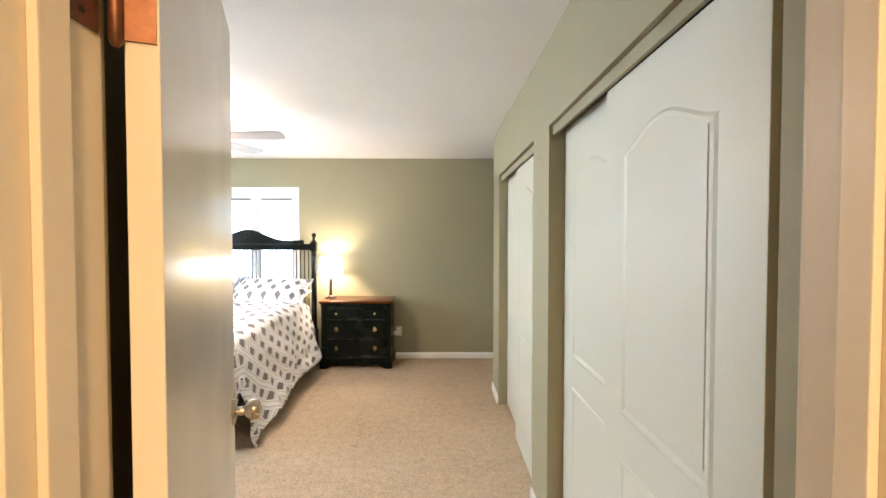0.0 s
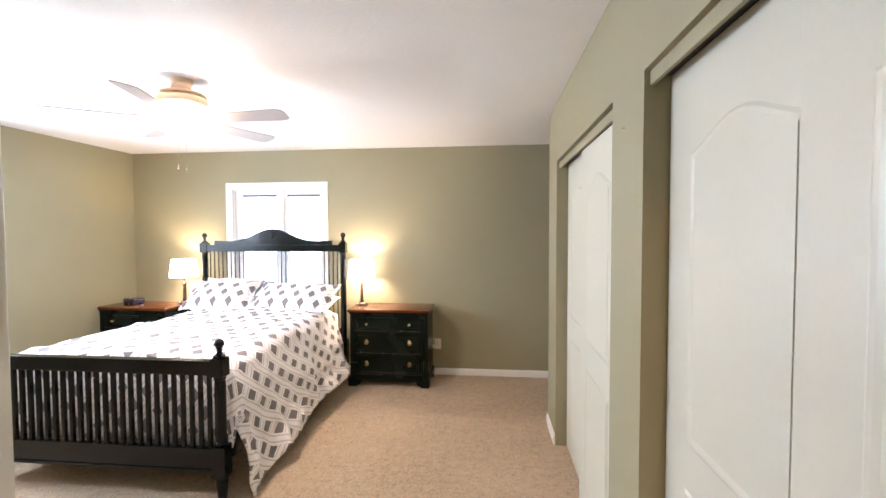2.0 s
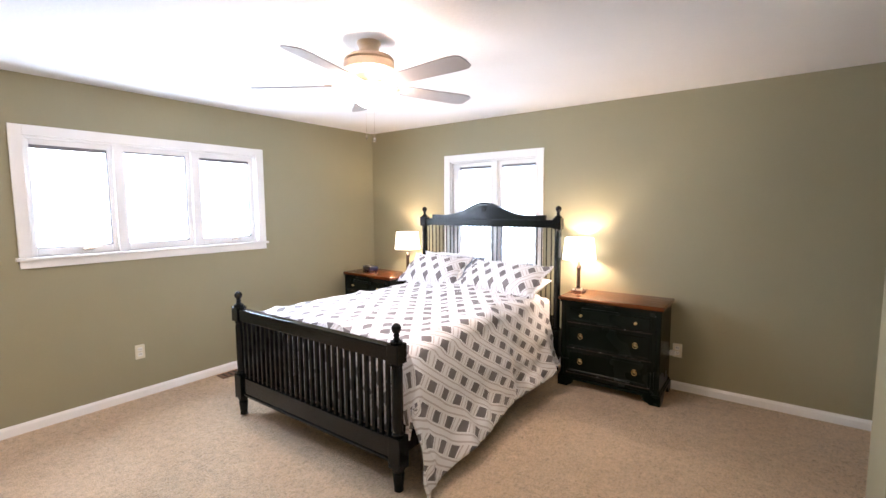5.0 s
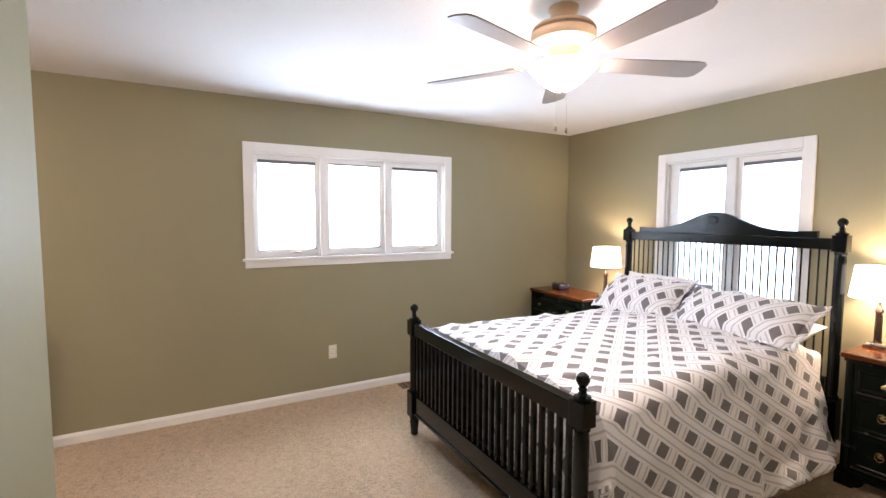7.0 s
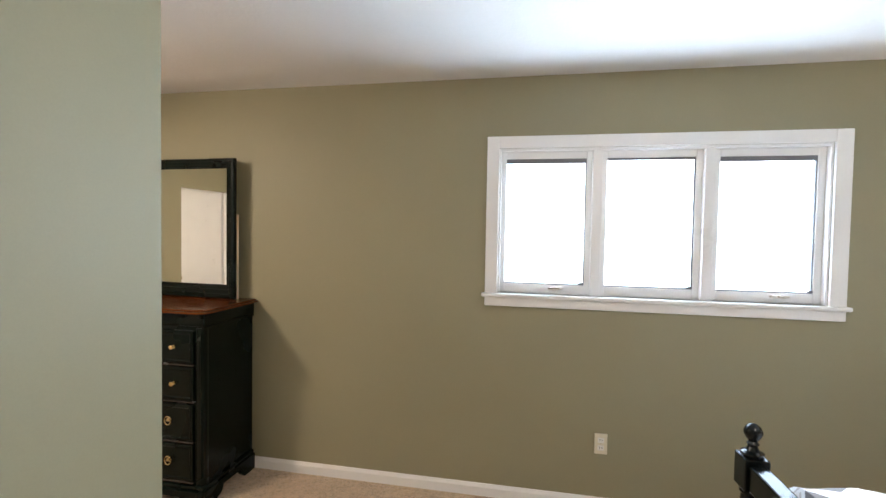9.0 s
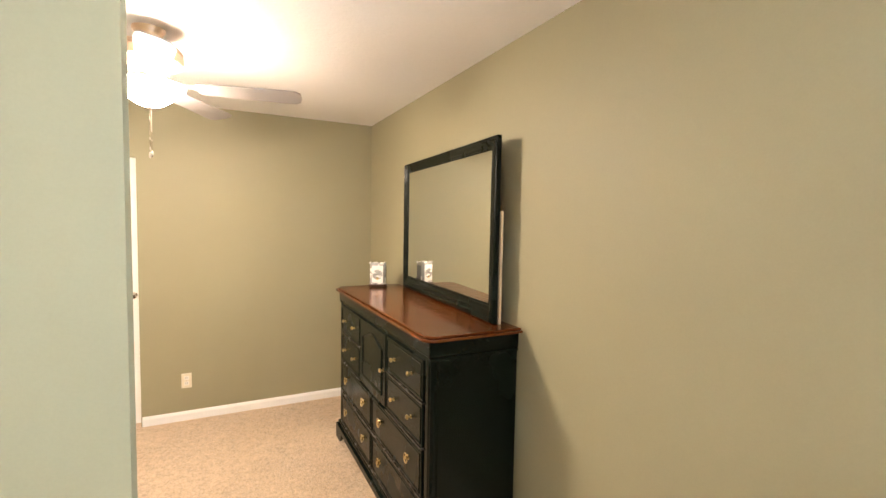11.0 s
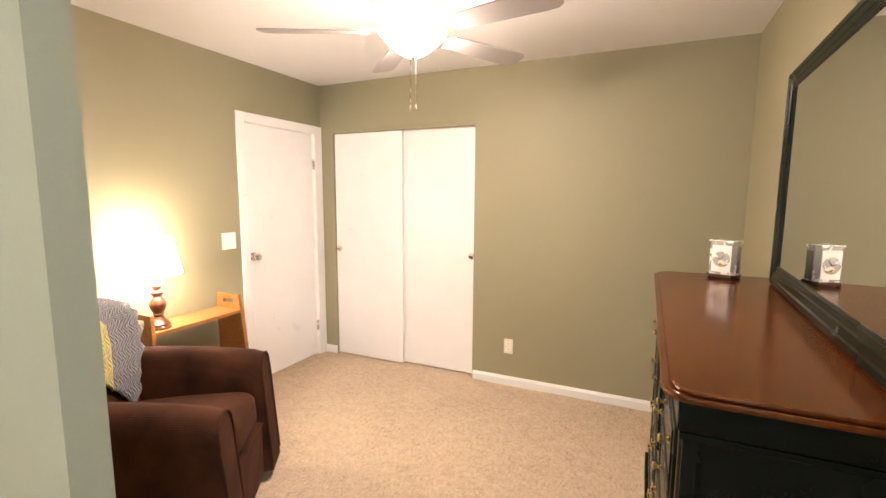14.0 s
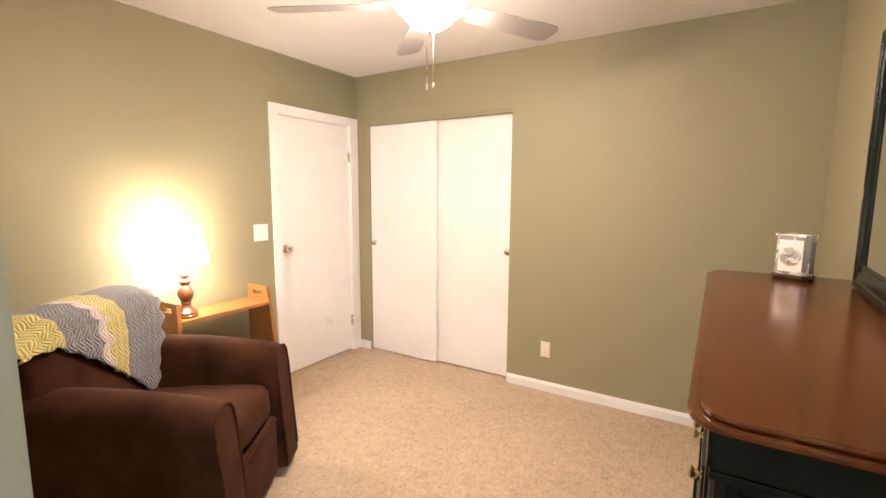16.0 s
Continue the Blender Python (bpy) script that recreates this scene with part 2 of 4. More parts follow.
BRASS = make("antique_brass", (0.60, 0.45, 0.20), 0.30, 1.0, var=0.2, scale=30)
COPPER = make("copper_hinge", (0.22, 0.10, 0.055), 0.45, 0.8, var=0.3, scale=40)
BRONZE = make("bronze_stem", (0.09, 0.06, 0.045), 0.32, 0.8, var=0.2, scale=30)
BLADE = make("pale_fan_blade", (0.40, 0.37, 0.36), 0.38, var=0.06, scale=5, rvar=0.02)
LATTICE = lattice_cloth()
LINEN = make("white_linen", (0.82, 0.81, 0.80), 0.85, var=0.04, scale=12, fine=400, bump=0.15)
TIE = make("blue_print_cotton", (0.27, 0.30, 0.37), 0.85, var=0.5, scale=38)
CORD = corduroy()
WOOL = ripple_wool()
IVORY = make("ivory_plastic", (0.72, 0.66, 0.52), 0.4, var=0.03, scale=20)
PLASTIC = make("white_plastic", (0.80, 0.78, 0.74), 0.35, var=0.02, scale=20)
DARK = make("dark_slot", (0.02, 0.02, 0.02), 0.6)
GASKET = make("grey_gasket", (0.16, 0.16, 0.17), 0.6, var=0.1)
NAVY = make("navy_plastic", (0.018, 0.02, 0.05), 0.25, var=0.2, scale=30)
VENT = make("brown_register", (0.16, 0.085, 0.045), 0.45, 0.3, var=0.2, scale=30)
BOWL = glowing("lit_glass_bowl", (1.0, 0.80, 0.59), FAN_GLOW)
BOWL2 = glowing("lit_glass_bowl_bright", (1.0, 0.80, 0.585), FAN_GLOW * 1.88)
SHADE = glowing("lit_lamp_shade", (1.0, 0.84, 0.62), SHADE_GLOW)
SHADE2 = glowing("bright_lamp_shade", (1.0, 0.82, 0.60), 22.0)
SILVER = make("silver_case", (0.72, 0.71, 0.69), 0.25, 0.6, var=0.05, scale=30)
DIAL = make("clock_dial", (0.78, 0.76, 0.72), 0.4, var=0.03, scale=50)
SMOKE = make("smoky_side_glass", (0.26, 0.27, 0.28), 0.12, 0.4, var=0.08, scale=40)
MIRROR, _n, _l, _p = nodes_of("mirror_glass")
_p.inputs["Base Color"].default_value, _p.inputs["Metallic"].default_value, _p.inputs["Roughness"].default_value = (0.86, 0.88, 0.86, 1), 1, 0.01
GLASS, _n, _l, _p = nodes_of("window_glass")
_p.inputs["Roughness"].default_value, _p.inputs["Transmission Weight"].default_value, _p.inputs["IOR"].default_value = 0.0, 1.0, 1.45


# ---- mesh helpers ----
def box(bm, x0, x1, y0, y1, z0, z1, bev=0.0, seg=2):
    g = bmesh.ops.create_cube(bm, size=1)
    for v in g["verts"]:
        v.co = Vector(((x0, x1)[v.co.x > 0], (y0, y1)[v.co.y > 0], (z0, z1)[v.co.z > 0]))
    if bev:
        edges = list({e for v in g["verts"] for e in v.link_edges})
        bmesh.ops.bevel(bm, geom=edges, offset=bev, segments=seg, affect="EDGES", profile=0.6)
    return bm


def boxed(*a, **k):
    return box(bmesh.new(), *a, **k)


def prism(bm, outline, place, d0, d1, bev=0.0):
    """An outline of (u, v) pairs, pushed from depth d0 to d1; place(u, v, d) gives the point."""
    a = [bm.verts.new(place(u, v, d0)) for u, v in outline]
    b = [bm.verts.new(place(u, v, d1)) for u, v in outline]
    k = len(a)
    faces = [bm.faces.new(a[::-1]), bm.faces.new(b)] + [bm.faces.new((a[i], a[(i + 1) % k], b[(i + 1) % k], b[i])) for i in range(k)]
    bmesh.ops.recalc_face_normals(bm, faces=faces)
    if bev:
        rim = list({e for fc in faces[:2] for e in fc.edges})
        bmesh.ops.bevel(bm, geom=rim, offset=bev, segments=2, affect="EDGES", profile=0.6)
    return bm


def lathe(bm, profile, x=0.0, y=0.0, seg=20, power=2.0):
    """Turned shape from (radius, z) pairs; power above 2 squares it off."""
    rings = []
    for r, z in profile:
        ring = []
        for i in range(seg):
            a = 2 * math.pi * (i + 0.5) / seg
            c, s = math.cos(a), math.sin(a)
            k = r / (abs(c) ** power + abs(s) ** power) ** (1 / power)
            ring.append(bm.verts.new((x + k * c, y + k * s, z)))
        rings.append(ring)
    for p, q in zip(rings, rings[1:]):
        for i in range(seg):
            bm.faces.new((p[i], p[(i + 1) % seg], q[(i + 1) % seg], q[i]))
    for ring in (rings[0], rings[-1]):
        bm.faces.new(ring)
    bmesh.ops.recalc_face_normals(bm, faces=bm.faces[:])
    return bm


def tube(bm, points, r, seg=8, closed=False):
    pts = [Vector(p) for p in points]
    k = len(pts)
    rings = []
    for i, p in enumerate(pts):
        d = (pts[(i + 1) % k] - pts[i - 1]) if closed or 0 < i < k - 1 else (pts[1] - pts[0] if i == 0 else pts[-1] - pts[-2])
        q = d.to_track_quat("Z", "Y")
        rings.append([bm.verts.new(p + q @ Vector((r * math.cos(2 * math.pi * j / seg), r * math.sin(2 * math.pi * j / seg), 0))) for j in range(seg)])
    for i in range(k if closed else k - 1):
        a, b = rings[i], rings[(i + 1) % k]
        for j in range(seg):
            bm.faces.new((a[j], a[(j + 1) % seg], b[(j + 1) % seg], b[j]))
    if not closed:
        bm.faces.new(rings[0]), bm.faces.new(rings[-1])
    bmesh.ops.recalc_face_normals(bm, faces=bm.faces[:])
    return bm


def sheet(rows, uvs):
    """A cloth from rows of points with UV in metres."""
    bm = bmesh.new()
    layer = bm.loops.layers.uv.new("UVMap")
    vs = [[bm.verts.new(p) for p in row] for row in rows]
    for i in range(len(vs) - 1):
        for j in range(len(vs[0]) - 1):
            ids = ((i, j), (i, j + 1), (i + 1, j + 1), (i + 1, j))
            fc = bm.faces.new([vs[a][b] for a, b in ids])
            for loop, (a, b) in zip(fc.loops, ids):
                loop[layer].uv = uvs[a][b]
    return bm


def link(name, bm, material, smooth=False):
    me = bpy.data.meshes.new(name)
    bm.to_mesh(me)
    bm.free()
    me.materials.append(material)
    if smooth:
        me.polygons.foreach_set("use_smooth", [True] * len(me.polygons))
        me.set_sharp_from_angle(angle=radians(40))
    return new(name, me)


def part(name, bm, material, parent, label="", smooth=False):
    ob = link(name, bm, material, smooth)
    ob.parent = parent
    if label:
        tagged(ob, label)
    return ob


def shared(name, me, parent, loc=(0, 0, 0), rot=0.0):
    ob = new(name, me)
    ob.parent = parent
    ob.location, ob.rotation_euler = loc, (0, 0, rot)
    return ob


def thing(name, x, y, z, rz, label, category, group="", kind=""):
    ob = new(name)
    ob.matrix_world = pose(x, y, z, 0, 0, rz)
    ob.empty_display_size = 0.05
    return tagged(ob, label, category, group, kind)


def structure(name, bm, material, label, category, smooth=False):
    return tagged(link(name, bm, material, smooth), label, category, kind="structure")


def wall(name, along, u0, u1, d0, d1, holes, label, z1=H):
    """A wall along 'x' or 'y' from u0 to u1, of depth d0 to d1, with holes (u0, u1, z0, z1)."""
    bm = bmesh.new()

    def slab(a, b, lo, hi):
        if b - a > 1e-4 and hi - lo > 1e-4:
            box(bm, a, b, d0, d1, lo, hi) if along == "x" else box(bm, d0, d1, a, b, lo, hi)
    at = u0
    for a, b, lo, hi in sorted(holes):
        slab(at, a, 0, z1), slab(a, b, 0, lo), slab(a, b, hi, z1)
        at = b
    slab(at, u1, 0, z1)
    bmesh.ops.remove_doubles(bm, verts=bm.verts[:], dist=1e-5)
    return structure(name, bm, PAINT, label, "wall")


def finial(z):
    return [(0.030, z), (0.034, z + 0.006), (0.034, z + 0.014), (0.020, z + 0.020), (0.014, z + 0.034), (0.019, z + 0.042), (0.013, z + 0.050), (0.020, z + 0.060),
            (0.027, z + 0.074), (0.028, z + 0.084), (0.022, z + 0.098), (0.010, z + 0.107), (0.001, z + 0.110)]


# ---- setting ----
structure("floor", boxed(WX - 0.2, 1.9, -2.4, NY + 0.2, -0.12, 0.0), CARPET, "beige speckled cut-pile carpet across the whole floor", "floor")
structure("ceiling", boxed(WX - 0.2, 1.9, -2.4, NY + 0.2, H, H + 0.12), CEIL, "white painted ceiling with faint texture", "ceiling")
WW = (2.285, 3.965, 1.205, 2.035)
NW = (-2.405, -1.385, 0.82, 2.015)
wall("wall_west", "y", SY - 0.15, NY + 0.15, WX - 0.15, WX, [WW], "sage green painted wall with a triple window")
wall("wall_north", "x", WX, 1.75, NY, NY + 0.15, [NW], "sage green painted wall behind the bed")
wall("wall_south", "x", WX, EX + 0.001, SY - 0.12, SY, [(-1.828, -0.482, 0, 2.045)], "sage green painted wall with a closet opening")
wall("wall_east", "y", -2.3, PS, EX, HX, [(-1.47, -0.70, 0, 2.02)], "sage green painted wall with a white door")
wall("wall_partition", "x", PX, HX, PS, PN, [], "sage green painted partition that ends in the room")
wall("wall_entry", "x", HX, 1.75, DY0, DY1, [(DX0 - 0.02, DX1 + 0.02, 0, 2.06)], "painted wall round the entry doorway")
wall("wall_closet", "y", DY1, CN, CX, CX + 0.10, [(0.80, 2.262, 0, 2.025), (2.615, 4.04, 0, 2.03)], "sage green painted wall with two sliding-door closets")
wall("wall_closet_end", "x", CX + 0.10, 1.65, CN - 0.10, CN, [], "sage green painted end of the closets")
wall("wall_closet_divider", "x", CX + 0.10, 1.65, 2.39, 2.49, [], "painted wall between two closets")
wall("wall_recess", "y", DY1, NY, 1.65, 1.75, [], "plain painted wall at the back of the closets")
wall("wall_hall", "y", -2.3, DY0, 1.05, 1.15, [], "plain painted hall wall")
wall("wall_hall_end", "x", HX - 0.1, 1.15, -2.42, -2.3, [], "plain painted end of the hall")
wall("wall_closet_back", "x", WX, EX, SY - 0.75, SY - 0.65, [], "plain painted back of the closet")


def skirting(along, u0, u1, face, out):
    """A baseboard along a wall face; out is +1 or -1, the side it stands on."""
    prof = [(0, 0), (0.013, 0), (0.013, 0.052), (0.008, 0.064), (0.005, 0.072), (0, 0.072)]
    if along == "x":
        bm = prism(bmesh.new(), prof, lambda d, z, u: (u, face + out * d, z), u0, u1)
    else:
        bm = prism(bmesh.new(), prof, lambda d, z, u: (face + out * d, u, z), u0, u1)
    return structure("baseboard", bm, WHITE, "white painted wooden baseboard along the wall", "baseboard")


skirting("y", SY + 0.013, NY - 0.013, WX, 1)
skirting("x", WX, 1.65, NY, -1)
skirting("x", WX + 0.013, -1.835, SY, 1)
skirting("x", -0.478, EX, SY, 1)
skirting("y", -0.64, PS, EX, -1)
skirting("x", PX, EX - 0.013, PS, -1)
skirting("x", PX, HX, PN, 1)
skirting("y", PS - 0.013, PN + 0.013, PX, -1)
skirting("y", 2.275, 2.60, CX, -1)
skirting("y", 4.05, CN + 0.013, CX, -1)
skirting("x", CX, 1.65, CN, 1)
skirting("y", DY1, 0.79, CX, -1)
skirting("y", DY1, PN, HX, 1)


def window(name, along, face, out, hole, panes, cased, cranks, label):
    """A cased window of sashes side by side. out: towards the outside. panes: (u0, u1) of glass; cased: outer casing (u0, u1, top)."""
    u0, u1, z0, z1 = hole
    a0, a1, head = cased
    ob = thing(name, 0, 0, 0, 0, label, "window", kind="structure")

    def bx(uA, uB, dA, dB, lo, hi, bev=0.002):
        dA, dB = sorted((face + out * dA, face + out * dB))
        return boxed(uA, uB, dA, dB, lo, hi, bev=bev) if along == "x" else boxed(dA, dB, uA, uB, lo, hi, bev=bev)
    part("casing", bx(a0, u0, -0.018, -0.0005, z0, head, 0.004), WHITE, ob)
    part("casing", bx(u1, a1, -0.018, -0.0005, z0, head, 0.004), WHITE, ob)
    part("casing", bx(u0, u1, -0.018, -0.0005, z1, head, 0.004), WHITE, ob)
    part("stool", bx(a0 - 0.018, a1 + 0.018, -0.036, 0.05, z0 - 0.022, z0, 0.006), WHITE, ob, "white projecting window stool")
    part("apron", bx(a0, a1, -0.016, -0.0005, z0 - 0.075, z0 - 0.0225, 0.004), WHITE, ob)
    for a, b in ((u0, u0 + 0.012), (u1 - 0.012, u1)):
        part("jamb_lining", bx(a, b, 0.0, 0.14, z0, z1), WHITE, ob)
    part("head_lining", bx(u0 + 0.012, u1 - 0.012, 0.0, 0.14, z1 - 0.014, z1), WHITE, ob)
    for (p0, p1), (q0, q1) in zip(panes, panes[1:]):
        mid = (p1 + q0) / 2
        part("mullion", bx(mid - 0.026, mid + 0.026, 0.006, 0.13, z0, z1 - 0.014, 0.004), WHITE, ob)
    zb, zt = z0 + 0.055, z1 - 0.055
    for k, (p0, p1) in enumerate(panes):
        lo = u0 + 0.012 if k == 0 else (panes[k - 1][1] + p0) / 2 + 0.026
        hi = u1 - 0.012 if k == len(panes) - 1 else (p1 + panes[k + 1][0]) / 2 - 0.026
        fr = part("sash", bx(lo, p0, 0.035, 0.075, z0, z1 - 0.014, 0.004), WHITE, ob)
        part("stile", bx(p1, hi, 0.035, 0.075, z0, z1 - 0.014, 0.004), WHITE, fr)
        part("rail", bx(p0, p1, 0.035, 0.075, z0, zb, 0.004), WHITE, fr)
        part("rail", bx(p0, p1, 0.035, 0.075, zt, z1 - 0.014, 0.004), WHITE, fr)
        top = 0.012 if k == 1 and len(panes) == 3 else 0.026
        for g in (bx(p0, p1, 0.042, 0.056, zt - top, zt, 0.0), bx(p1 - 0.006, p1, 0.042, 0.056, zb, zt - top, 0.0), bx(p0, p1 - 0.006, 0.042, 0.056, zb, zb + 0.007, 0.0)):
            part("gasket", g, GASKET, fr, "grey weather strip")
        pane = part("pane", bx(p0, p1, 0.060, 0.064, zb, zt, 0.0), GLASS, ob)
        pane.visible_shadow = False
        if k in cranks:
            mid = (p0 + p1) / 2 + 0.06
            crank = part("crank", bx(mid - 0.035, mid + 0.035, 0.010, 0.034, zb - 0.028, zb - 0.014, 0.004), NICKEL, ob, "small metal casement crank")
            part("crank_handle", bx(mid - 0.012, mid + 0.045, -0.004, 0.008, zb - 0.022, zb - 0.010, 0.003), NICKEL, crank)
        part("latch", bx(p1 - 0.030, p1 - 0.004, 0.026, 0.035, zb + 0.006, zb + 0.018, 0.002), GASKET, fr, "small grey sash latch")
    return ob


window("window_1", "y", WX, -1, WW, [(2.324, 2.770), (2.882, 3.338), (3.457, 3.917)], (2.214, 4.042, 2.102), (0, 2), "white three-light casement window, daylight blown out behind it")
window("window_2", "x", NY, 1, NW, [(-2.310, -1.915), (-1.790, -1.385 - 0.012)], (-2.482, -1.310, 2.090), (), "white two-light window behind the headboard")


# ---- doors ----
def arch_outline(u0, u1, z0, z1, rise, k=14):
    mid, half = (u0 + u1) / 2, (u1 - u0) / 2
    pts = [(u0, z0), (u1, z0)]
    for i in range(k + 1):
        s = 1 - 2 * i / k
        pts.append((mid + half * s, z1 - rise + rise * (0.5 + 0.5 * math.cos(math.pi * s)) ** 0.8))
    return pts


def ring_ridge(bm, outline, place, wide, high):
    """A moulding that follows a closed outline: a ridge with sloping flanks."""
    k = len(outline)
    cx, cz = sum(p[0] for p in outline) / k, sum(p[1] for p in outline) / k
    rings = []
    for inset, h in ((0, 0), (wide * 0.3, high), (wide * 0.6, high * 0.8), (wide, 0)):
        ring = []
        for i in range(k):
            p, q, r = Vector(outline[i - 1]), Vector(outline[i]), Vector(outline[(i + 1) % k])
            n1, n2 = Vector((-(q - p).y, (q - p).x)).normalized(), Vector((-(r - q).y, (r - q).x)).normalized()
            nrm = (n1 + n2)
            nrm = nrm.normalized() / max(0.5, nrm.normalized().dot(n1))
            c = q + nrm * inset
            ring.append(bm.verts.new(place(c.x, c.y, h)))
        rings.append(ring)
    for a, b in zip(rings, rings[1:]):
        for i in range(k):
            bm.faces.new((a[i], a[(i + 1) % k], b[(i + 1) % k], b[i]))
    bmesh.ops.recalc_face_normals(bm, faces=bm.faces[:])
    return bm


def sliding_door(y0, y1, x, high, label, group):
    """A moulded two-panel door with an arched upper panel, hung in a closet opening."""
    ob = thing("closet_door", x, (y0 + y1) / 2, 0.012, 0, label, "closet door", group)
    w = (y1 - y0) / 2
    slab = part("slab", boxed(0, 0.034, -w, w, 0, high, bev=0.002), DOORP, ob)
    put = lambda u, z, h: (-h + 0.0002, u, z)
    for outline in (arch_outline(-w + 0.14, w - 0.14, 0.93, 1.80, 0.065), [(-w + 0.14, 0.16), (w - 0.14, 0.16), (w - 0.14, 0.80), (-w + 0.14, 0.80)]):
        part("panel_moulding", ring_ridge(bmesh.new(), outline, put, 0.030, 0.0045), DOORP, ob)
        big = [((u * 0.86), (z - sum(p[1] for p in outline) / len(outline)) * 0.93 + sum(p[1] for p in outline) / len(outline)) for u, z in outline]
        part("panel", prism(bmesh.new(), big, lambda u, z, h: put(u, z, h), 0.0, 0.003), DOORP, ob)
    return ob


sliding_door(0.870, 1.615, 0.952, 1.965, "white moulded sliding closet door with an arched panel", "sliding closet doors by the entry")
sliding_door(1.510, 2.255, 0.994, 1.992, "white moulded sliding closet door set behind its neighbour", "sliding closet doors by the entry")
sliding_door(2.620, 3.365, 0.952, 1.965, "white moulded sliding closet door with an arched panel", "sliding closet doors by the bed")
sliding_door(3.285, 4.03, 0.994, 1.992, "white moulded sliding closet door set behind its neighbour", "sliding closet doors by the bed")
for a, b in ((0.80, 2.262), (2.615, 4.04)):
    tr = structure("closet_track", boxed(CX + 0.018, CX + 0.030, a, b, 1.979, 2.022), PAINT, "painted metal fascia over sliding doors", "trim")
    part("channel", boxed(CX + 0.030, CX + 0.095, a, b, 2.008, 2.022), DARK, tr)


def flush_closet_door(x0, x1, y, pull, high, label):
    ob = thing("closet_door", (x0 + x1) / 2, y, 0.010, 0, label, "closet door", "flush sliding doors in the sitting corner")
    w = (x1 - x0) / 2
    part("slab", boxed(-w, w, -0.032, 0, 0, high, bev=0.002), WHITE, ob)
    cup = part("finger_pull", lathe(bmesh.new(), [(0.026, 0), (0.026, 0.003), (0.020, 0.004), (0.018, 0.001)]), NICKEL, ob, "small round metal finger pull", True)
    cup.matrix_local = pose(pull, 0, 0.985, -90, 0, 0)
    return ob


flush_closet_door(-1.826, -1.140, SY - 0.058, -0.305, 2.032, "plain white flush sliding closet door with round pull")
flush_closet_door(-1.172, -0.484, SY - 0.016, 0.315, 2.004, "plain white flush sliding closet door set behind")
structure("closet_track", boxed(-1.828, -0.482, SY - 0.030, SY - 0.004, 2.017, 2.0445), PAINT, "painted track board over the closet doors", "trim")


def knob(parent, material, m):
    pr = [(0.032, 0.0), (0.033, 0.005), (0.026, 0.009), (0.012, 0.012), (0.011, 0.030), (0.020, 0.036), (0.027, 0.046), (0.028, 0.056), (0.024, 0.066), (0.012, 0.070)]
    ob = part("door_knob", lathe(bmesh.new(), pr, seg=24), material, parent, "round satin metal knob on a rose", True)
    ob.matrix_local = m
    return ob


# flush door to the hall, shut
door2 = thing("door_1", EX, -1.085, 0, 0, "shut white flush door with a round knob, in a white frame", "door", kind="structure")
part("slab", boxed(0.012, 0.046, -0.372, 0.372, 0.012, 2.005, bev=0.002), WHITE, door2)
for y0, y1, z0, z1 in ((0.375, 0.445, 0, 2.08), (-0.471, -0.375, 0, 2.08), (-0.375, 0.375, 2.01, 2.08)):
    part("casing", boxed(-0.016, 0.004, y0, y1, z0, z1, bev=0.004), WHITE, door2)
for y0, y1, z0, z1 in ((0.372, 0.385, 0, 2.02), (-0.385, -0.372, 0, 2.02), (-0.372, 0.372, 2.007, 2.02)):
    part("jamb", boxed(0.004, 0.10, y0, y1, z0, z1), WHITE, door2)
for z in (0.28, 1.75):
    hg = part("hinge", boxed(-0.004, 0.014, -0.382, -0.366, z - 0.045, z + 0.045, bev=0.003), NICKEL, door2, "small metal butt hinge")
    part("pin", lathe(bmesh.new(), [(0.005, z - 0.05), (0.006, z - 0.045), (0.006, z + 0.045), (0.003, z + 0.052)], -0.006, -0.374, 10), NICKEL, hg)
knob(door2, NICKEL, pose(0.012, 0.330, 1.008, 0, -90, 0))

# entry door, open into the bedroom against the short wall
LEAF = math.degrees(math.atan2(1.338 - 0.628, -0.178 - 0.070))
door1 = thing("door_2", 0.070, 0.628, 0, LEAF, "open off-white flush entry door, half against the short wall", "door", kind="structure")
part("slab", boxed(0.0, 0.752, 0.0, 0.035, 0.014, 2.045, bev=0.002), ENTRY, door1)
knob(door1, NICKEL, pose(0.690, 0.0, 1.03, 90, 0, 0))
knob(door1, NICKEL, pose(0.690, 0.035, 1.03, -90, 0, 0))
part("latch_plate", boxed(0.7515, 0.7535, 0.006, 0.029, 1.00, 1.06), NICKEL, door1, "metal latch plate")
for z in (0.26, 1.02, 1.755):
    hg = part("hinge", boxed(-0.003, -0.0005, 0.003, 0.034, z - 0.045, z + 0.045), COPPER, door1, "copper-coloured butt hinge leaf")
    part("pin", lathe(bmesh.new(), [(0.003, z - 0.056), (0.007, z - 0.050), (0.007, z + 0.050), (0.003, z + 0.056)], -0.008, 0.040, 12), COPPER, hg, smooth=True)
    leaf = thing("hinge_leaf", DX0, 0.575, z, 0, "copper-coloured hinge leaf on the door jamb", "hinge", "entry door hinges")
    part("plate", boxed(0.0003, 0.003, -0.020, 0.024, -0.045, 0.045, bev=0.001), COPPER, leaf)
    for dz in (-0.03, 0.0, 0.03):
        part("screw", lathe(bmesh.new(), [(0.004, 0), (0.004, 0.0012), (0.002, 0.002)], seg=10), BRONZE, leaf).matrix_local = pose(0.003, 0.0, dz, 0, 90, 0)
frame_ob = thing("door_frame", 0, 0, 0, 0, "off-white painted door frame with stops and casings", "door frame", kind="structure")
